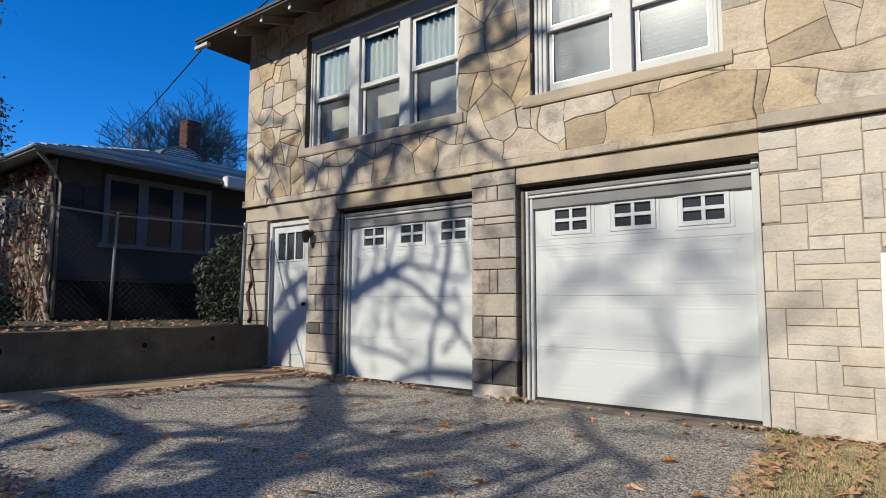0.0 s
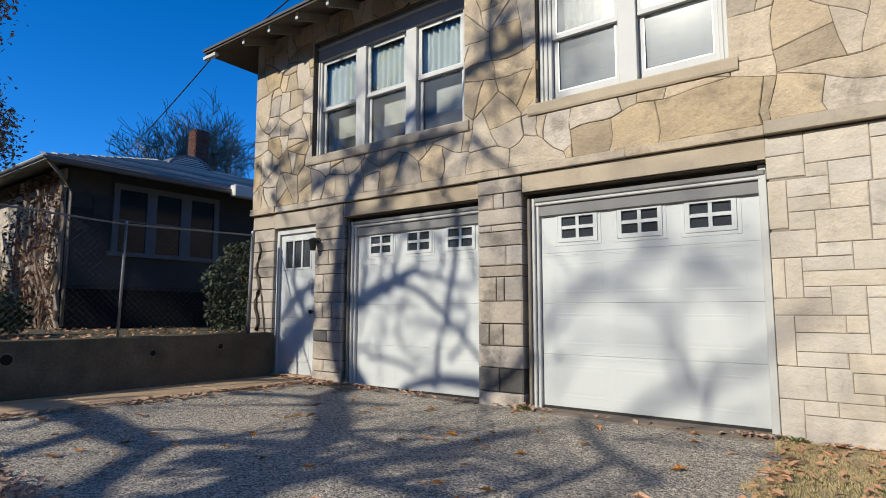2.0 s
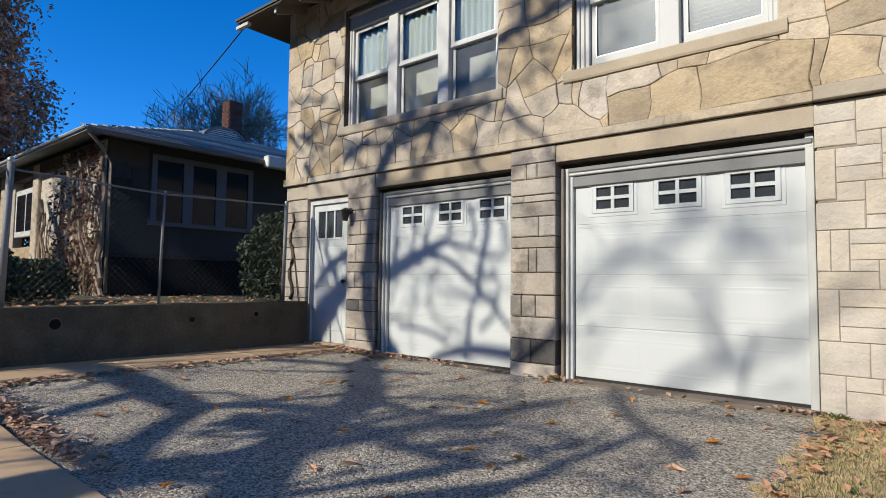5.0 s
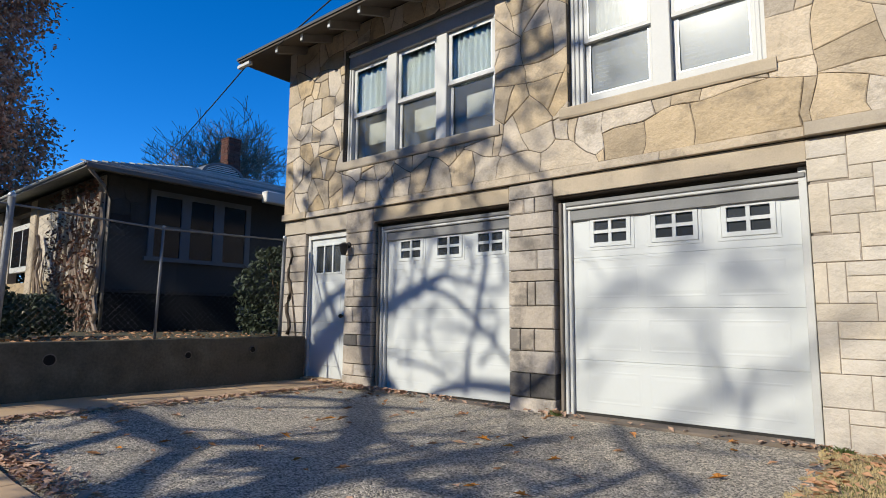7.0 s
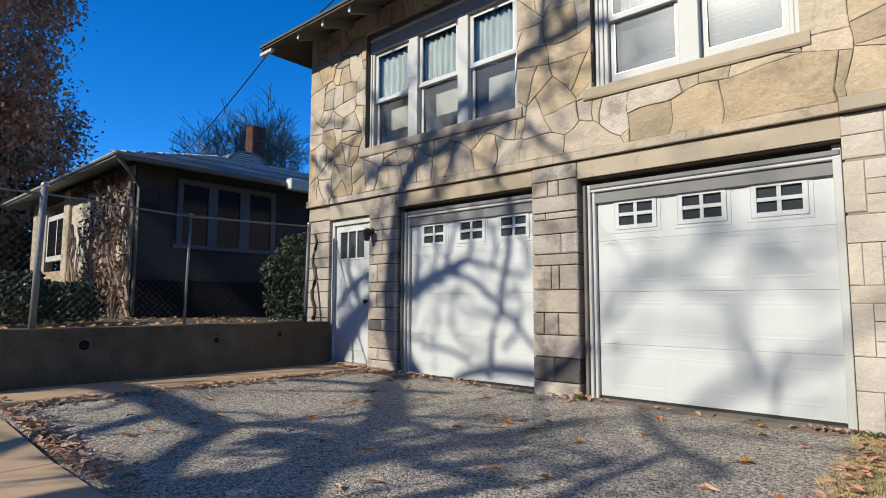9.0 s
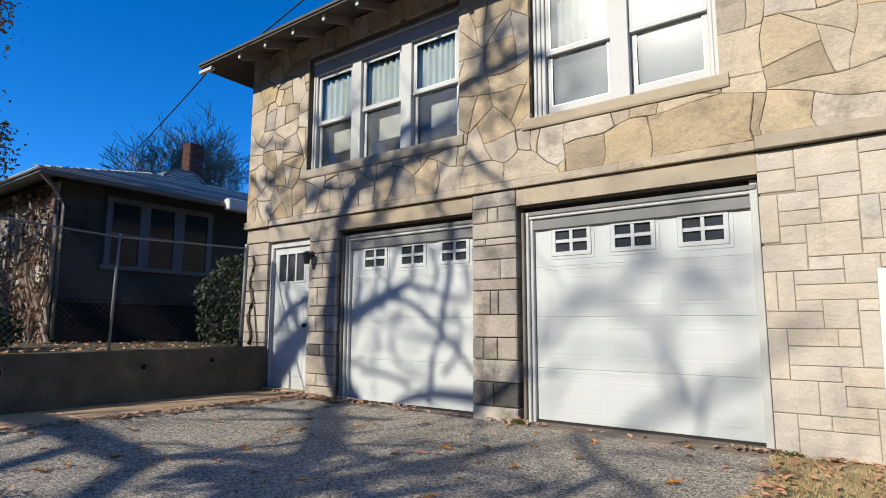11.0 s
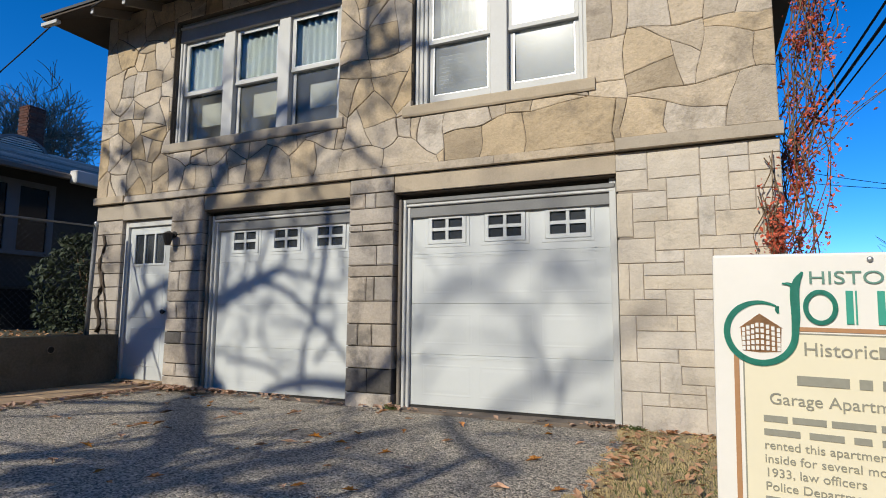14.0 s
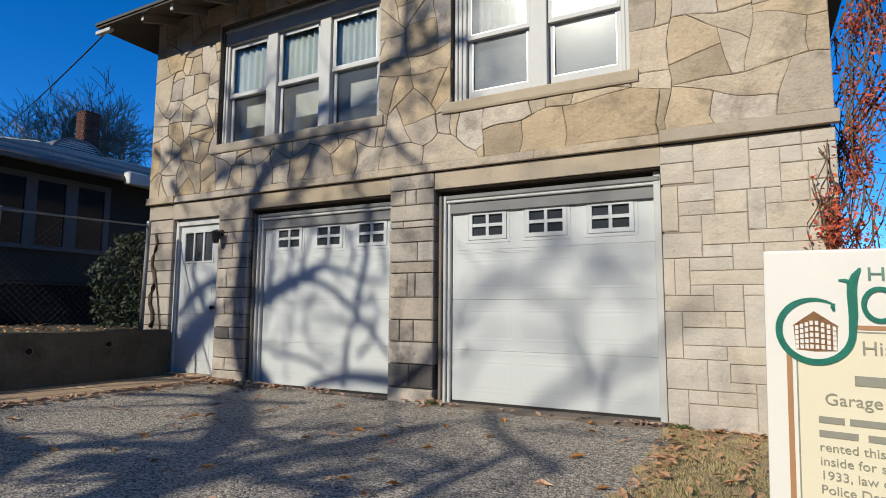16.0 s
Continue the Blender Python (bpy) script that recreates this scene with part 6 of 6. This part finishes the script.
UPPER_BLOCKS = [
    (0.04, 0.19, 1.83, 2.26), (0.19, 0.5, 2.1, 2.26), (0.19, 0.5, 1.97, 2.1), (0.5, 0.765, 1.97, 2.175),
    (0.765, 0.905, 1.81, 2.175), (0.905, 1.29, 1.81, 2.035), (1.29, 1.45, 1.81, 2.035), (0.19, 0.385, 1.81, 1.97),
    (0.385, 0.765, 1.69, 1.97), (0.04, 0.385, 1.575, 1.81), (0.765, 1.1, 1.69, 1.81), (1.1, 1.45, 1.69, 1.81),
    (0.385, 0.63, 1.575, 1.69), (0.63, 0.875, 1.455, 1.69), (0.875, 1.45, 1.575, 1.69),
]
MIDDLE_BLOCKS = [
    (0.04, 0.14, 1.23, 1.575), (0.14, 0.27, 1.23, 1.575), (0.27, 0.63, 1.455, 1.575), (0.27, 0.875, 1.325, 1.455),
    (0.27, 0.46, 1.23, 1.325), (0.04, 0.46, 1.085, 1.23), (0.46, 0.7, 1.085, 1.325), (0.7, 1.03, 1.23, 1.325),
    (0.7, 0.875, 0.78, 1.23), (0.04, 0.19, 0.655, 1.085), (0.19, 0.55, 0.94, 1.085), (0.55, 0.7, 0.94, 1.085),
    (0.19, 0.7, 0.78, 0.94), (0.19, 0.55, 0.655, 0.78), (0.55, 0.985, 0.625, 0.78),
]
LOW_BLOCKS = [
    (0.04, 0.385, 0.38, 0.655), (0.385, 0.57, 0.38, 0.655), (0.57, 0.985, 0.465, 0.625), (0.55, 0.765, 0.38, 0.465),
    (0.765, 0.985, 0.015, 0.465), (0.04, 0.22, 0.015, 0.38), (0.22, 0.46, 0.26, 0.38), (0.46, 0.765, 0.26, 0.38),
    (0.22, 0.765, 0.015, 0.26),
]
for group in (TOP_BLOCKS, UPPER_BLOCKS, MIDDLE_BLOCKS, LOW_BLOCKS):
    blocks += group
rest = []
split(1.06, XR, 0.07, 1.63, stone_rng, rest)
split(0.045, XR, -0.05, 0.07, stone_rng, rest)
for x0, x1, z0, z1 in blocks + rest:
    if z1 - z0 > 0.04 and x1 - x0 > 0.03:
        block(x0, x1, z0, min(z1, ZB))


def pier(xa, xb, levels, cuts, sooty=()):
    """A pier of full-depth blocks: the heights of its bed joints, and the upright joints of each course."""
    boxpart("pier_core", (xa + 0.015, xb - 0.015, 0.02, 0.29, -0.2, ZB), M_MORTAR, front, bevel=0)
    for k, (zt, zb_) in enumerate(zip(levels, levels[1:])):
        xs = [xa, *[xa + (xb - xa) * u for u in cuts[k % len(cuts)]], xb]
        for j, (a, b) in enumerate(zip(xs, xs[1:])):
            block(a, b, zb_, zt, M_PIERDARK if (k, j) in sooty else M_PIERSTONE, yf=-0.014, yb=0.30, joint=0.005, round_=0.014)


pier(-3.02, -2.42, [2.67, 2.49, 2.31, 2.12, 2.04, 1.87, 1.64, 1.51, 1.23, 0.97, 0.72, 0.47, 0.2, -0.06], [(), (0.36, 0.60), (), (0.31,), (), (0.64,), (), (0.42, 0.6), (), (0.26, 0.57), (), (0.47,), ()], ((11, 0), (11, 1)))
pier(-5.95, -5.35, [2.67, 2.34, 2.16, 2.0, 1.79, 1.65, 1.38, 1.24, 1.01, 0.83, 0.67, 0.41, 0.24, -0.06], [(), (), (0.3,), (0.5,), (), (0.35,), (), (0.33, 0.66), (), (0.5,), (), (0.4,), ()], ((9, 0),))
z = -0.05
while z < 2.42:
    h = min(stone_rng.choice((0.16, 0.2, 0.26)), 2.44 - z)
    block(XL, -6.95, z, z + h, M_PIERSTONE, yf=0.0, yb=0.2, joint=0.005, round_=0.014)
    z += h
block(XL, -6.95, 2.44, ZB, M_TRIMSTONE, yb=0.2)
for a, b, z in ((-6.95, -5.95, 2.42), (-5.35, -3.02, 2.465), (-2.42, 0.045, 2.465)):
    block(a, b, z, ZB, M_TRIMSTONE, yf=-0.004, yb=0.28, name="lintel")
block(0.045, XR + 0.03, ZB + 0.006, 2.80, M_TRIMSTONE, yf=-0.065, yb=0.02, name="cap_stone")
block(XL - 0.03, -6.9, ZB + 0.006, 2.79, M_TRIMSTONE, yf=-0.065, yb=0.02, name="cap_stone")
boxpart("foundation", (0.05, XR - 0.002, -0.012, 0.02, -0.3, 0.0), M_CONCRETE, front, bevel=0.004)


def clip(poly, a, n):
    """Keep the part of a polygon where (p - a) . n < 0."""
    out = []
    for p, q in zip(poly, poly[1:] + poly[:1]):
        dp, dq = (p - a).dot(n), (q - a).dot(n)
        if dp < 0:
            out.append(p)
        if (dp < 0) != (dq < 0):
            out.append(p + (q - p) * (dp / (dp - dq)))
    return out


def area_of(poly):
    return abs(0.5 * sum(p.x * q.y - q.x * p.y for p, q in zip(poly, poly[1:] + poly[:1])))


def cut_up(poly, limit, rng, out):
    """Cut a stone across its length, off the middle and askew, until the pieces are small enough."""
    if len(poly) < 3:
        return
    if area_of(poly) < limit * rng.uniform(0.8, 1.7):
        out.append(poly)
        return
    a, b = max(((p, q) for p in poly for q in poly), key=lambda e: (e[0] - e[1]).length)
    d = (b - a).normalized()
    axis = Vector((math.copysign(1, d.x), 0)) if abs(d.x) > abs(d.y) else Vector((0, math.copysign(1, d.y)))
    d = (d * 0.45 + axis * 0.55).normalized()
    turn = rng.uniform(-0.3, 0.3)
    n = Vector((d.x * math.cos(turn) - d.y * math.sin(turn), d.x * math.sin(turn) + d.y * math.cos(turn)))
    at = a.lerp(b, rng.uniform(0.34, 0.66))
    cut_up(clip(poly, at, n), limit, rng, out)
    cut_up(clip(poly, at, -n), limit, rng, out)


def around(poly, h):
    """The pieces of a stone left and right of, below and above an opening."""
    if not any(p.x > h[0] for p in poly) or not any(p.x < h[1] for p in poly) or not any(p.y > h[2] for p in poly) or not any(p.y < h[3] for p in poly):
        return [poly]
    ex, ez = Vector((1, 0)), Vector((0, 1))
    mid = clip(clip(poly, Vector((h[0], 0)), -ex) or [], Vector((h[1], 0)), ex)
    out = [clip(poly, Vector((h[0], 0)), ex), clip(poly, Vector((h[1], 0)), -ex)]
    if len(mid) > 2:
        out += [clip(mid, Vector((0, h[2])), ez), clip(mid, Vector((0, h[3])), -ez)]
    return [p for p in out if len(p) > 2]


def parted(x0, x1, z0, z1, joints):
    """A stretch of wall parted by joints, each through the one stone on which it lies."""
    stones = [rect(x0, x1, z0, z1)]
    for x, z, slope in joints:
        p, n = Vector((x, z)), Vector((-math.sin(radians(slope)), math.cos(radians(slope))))
        for poly in stones:
            if all((b - a).cross(p - a) > 0 for a, b in zip(poly, poly[1:] + poly[:1])):
                stones.remove(poly)
                stones += [q for q in (clip(poly, p, n), clip(poly, p, -n)) if len(q) > 2]
                break
    return stones


def rubble(x0, x1, z0, z1, holes, rng, laid=(), parent=None, material=M_RUBBLE, face=-0.035, place=None, limit=0.12):
    """Irregular fitted stones: great cells, each cut up askew, smaller towards the far corner. laid: joints of the stones right of EDGE."""
    seeds, z = [], z0 + 0.1
    end, whole = x1, EDGE if laid else x1
    while z < z1 + 0.2:
        x = x0 + rng.uniform(-0.1, 0.4)
        while x < x1 + 0.3:
            u = (x - x0) / (x1 - x0)
            seeds.append(Vector((x + rng.uniform(-0.14, 0.14), z + rng.uniform(-0.15, 0.15))))
            x += rng.uniform(0.42, 0.70) + 0.34 * u
        z += rng.uniform(0.42, 0.58)
    stones = []
    for s in seeds:
        poly = rect(x0, whole, z0, z1)
        for q in seeds:
            d = q - s
            if q is not s and d.length < 2.4 and len(poly) > 2:
                poly = clip(poly, (s + q) / 2, d)
        cut = []
        u = (s.x - x0) / (x1 - x0)
        if len(poly) < 3:
            continue
        cut_up(poly, limit + 0.15 * u * u, rng, cut)
        for piece in cut:
            bits = [piece]
            for h in holes:
                bits = [e for b in bits for e in around(b, h)]
            stones += bits
    for piece in parted(whole, end, z0, z1, laid) if laid else ():
        bits = []
        if sum(p.y for p in piece) / len(piece) > 4.4:
            cut_up(piece, 0.25, rng, bits)
        else:
            bits.append(piece)
        for h in holes:
            bits = [e for b in bits for e in around(b, h)]
        stones += bits
    for poly in stones:
        fine = []
        for p, q in zip(poly, poly[1:] + poly[:1]):
            n = max(1, int((q - p).length / 0.09))
            fine += [p + (q - p) * i / n for i in range(n)]
        warped = []
        for p in fine:
            room = min([p.x - x0, x1 - p.x, p.y - z0, z1 - p.y] + [max(h[0] - p.x, p.x - h[1], h[2] - p.y, p.y - h[3]) for h in holes])
            k = max(0.0, min(1.0, room / 0.15)) * (0.09 if poly[0].x > whole else 0.10)
            warped.append(p + k * Vector((noise.noise(Vector((p.x * 2.3, p.y * 2.3, 0))), noise.noise(Vector((p.x * 2.3, p.y * 2.3, 9))))))
        ob = stone_piece("stone", warped, face + rng.uniform(-0.004, 0.004), face + 0.057, material, parent or front, 0.0068 - 0.0048 * (poly[0].x - x0) / (x1 - x0), 0.0065, 0.007, rng)
        if ob and place:
            ob.matrix_basis = place


# joints of the great stones by the right corner, in the order in which they part the wall: a place on each, and its slope in degrees
JOINTS = [
    (0.4, 4.33, 2), (0.17, 3.51, -95), (0.8, 3.27, 4), (1.08, 3.04, -103), (0.6, 3.09, -15), (0.52, 2.96, -86), (0.85, 3.69, -97), (1.14, 3.71, -8),
    (1.26, 3.51, -89), (1.16, 3.85, 1), (1.13, 3.9, -115), (0.52, 3.88, -1), (0.58, 4.04, -88), (0.61, 3.69, -35), (0.64, 3.44, -79),
    (0.39, 3.5, 13), (-0.01, 3.84, -3), (0.05, 4.06, -92), (0.02, 3.41, 1), (0.04, 3.21, -15), (-1.0, 3.18, 7), (-0.86, 3.0, -92),
    (-1.36, 2.92, -94), (-1.83, 2.96, -112), (-1.23, 3.21, -74), (-1.06, 3.25, -87), (-0.77, 3.28, -87),
]
sillband, EDGE = 0.14, -1.78
BAND = 0.10
boxpart("mortar_bed", (0.06, XR - 0.012, 0.0105, 0.026, 0.0, ZB - 0.005), M_MORTARLIGHT, front, bevel=0)
bm = bmesh.new()
holed(bm, XL + 0.01, XR - 0.01, ZB + 0.02, ZT - 0.03, [(W1[0] - 0.004, W1[1] + 0.004, W1[2] - sillband, W1[3]), (W2[0] - 0.004, W2[1] + 0.004, W2[2] - sillband, W2[3])], -0.0235, 0.018)
part("mortar_bed", bm, M_MORTAR, front)
rubble(XL, XR, ZB + BAND, ZT - 0.02, [(W1[0], W1[1], W1[2] - sillband, W1[3]), (W2[0], W2[1], W2[2] - sillband, W2[3]), (0.045, XR + 0.1, ZB, 2.80)], random.Random(5), JOINTS)
for a, b in ((-6.9, -5.1), (-5.1, -2.7), (-2.7, -1.2), (-1.2, 0.045)):
    bm = bmesh.new()
    vs = box(bm, a + 0.001, b - 0.001, -0.055, 0.02, ZB + 0.008, ZB + BAND - 0.001)
    for v in vs:
        if v.co.y < 0 and v.co.z > ZB + 0.05:
            v.co.y, v.co.z = -0.036, v.co.z + 0.004
    soften(bm, 0.004)
    part("band_stone", bm, M_RUBBLE, front)
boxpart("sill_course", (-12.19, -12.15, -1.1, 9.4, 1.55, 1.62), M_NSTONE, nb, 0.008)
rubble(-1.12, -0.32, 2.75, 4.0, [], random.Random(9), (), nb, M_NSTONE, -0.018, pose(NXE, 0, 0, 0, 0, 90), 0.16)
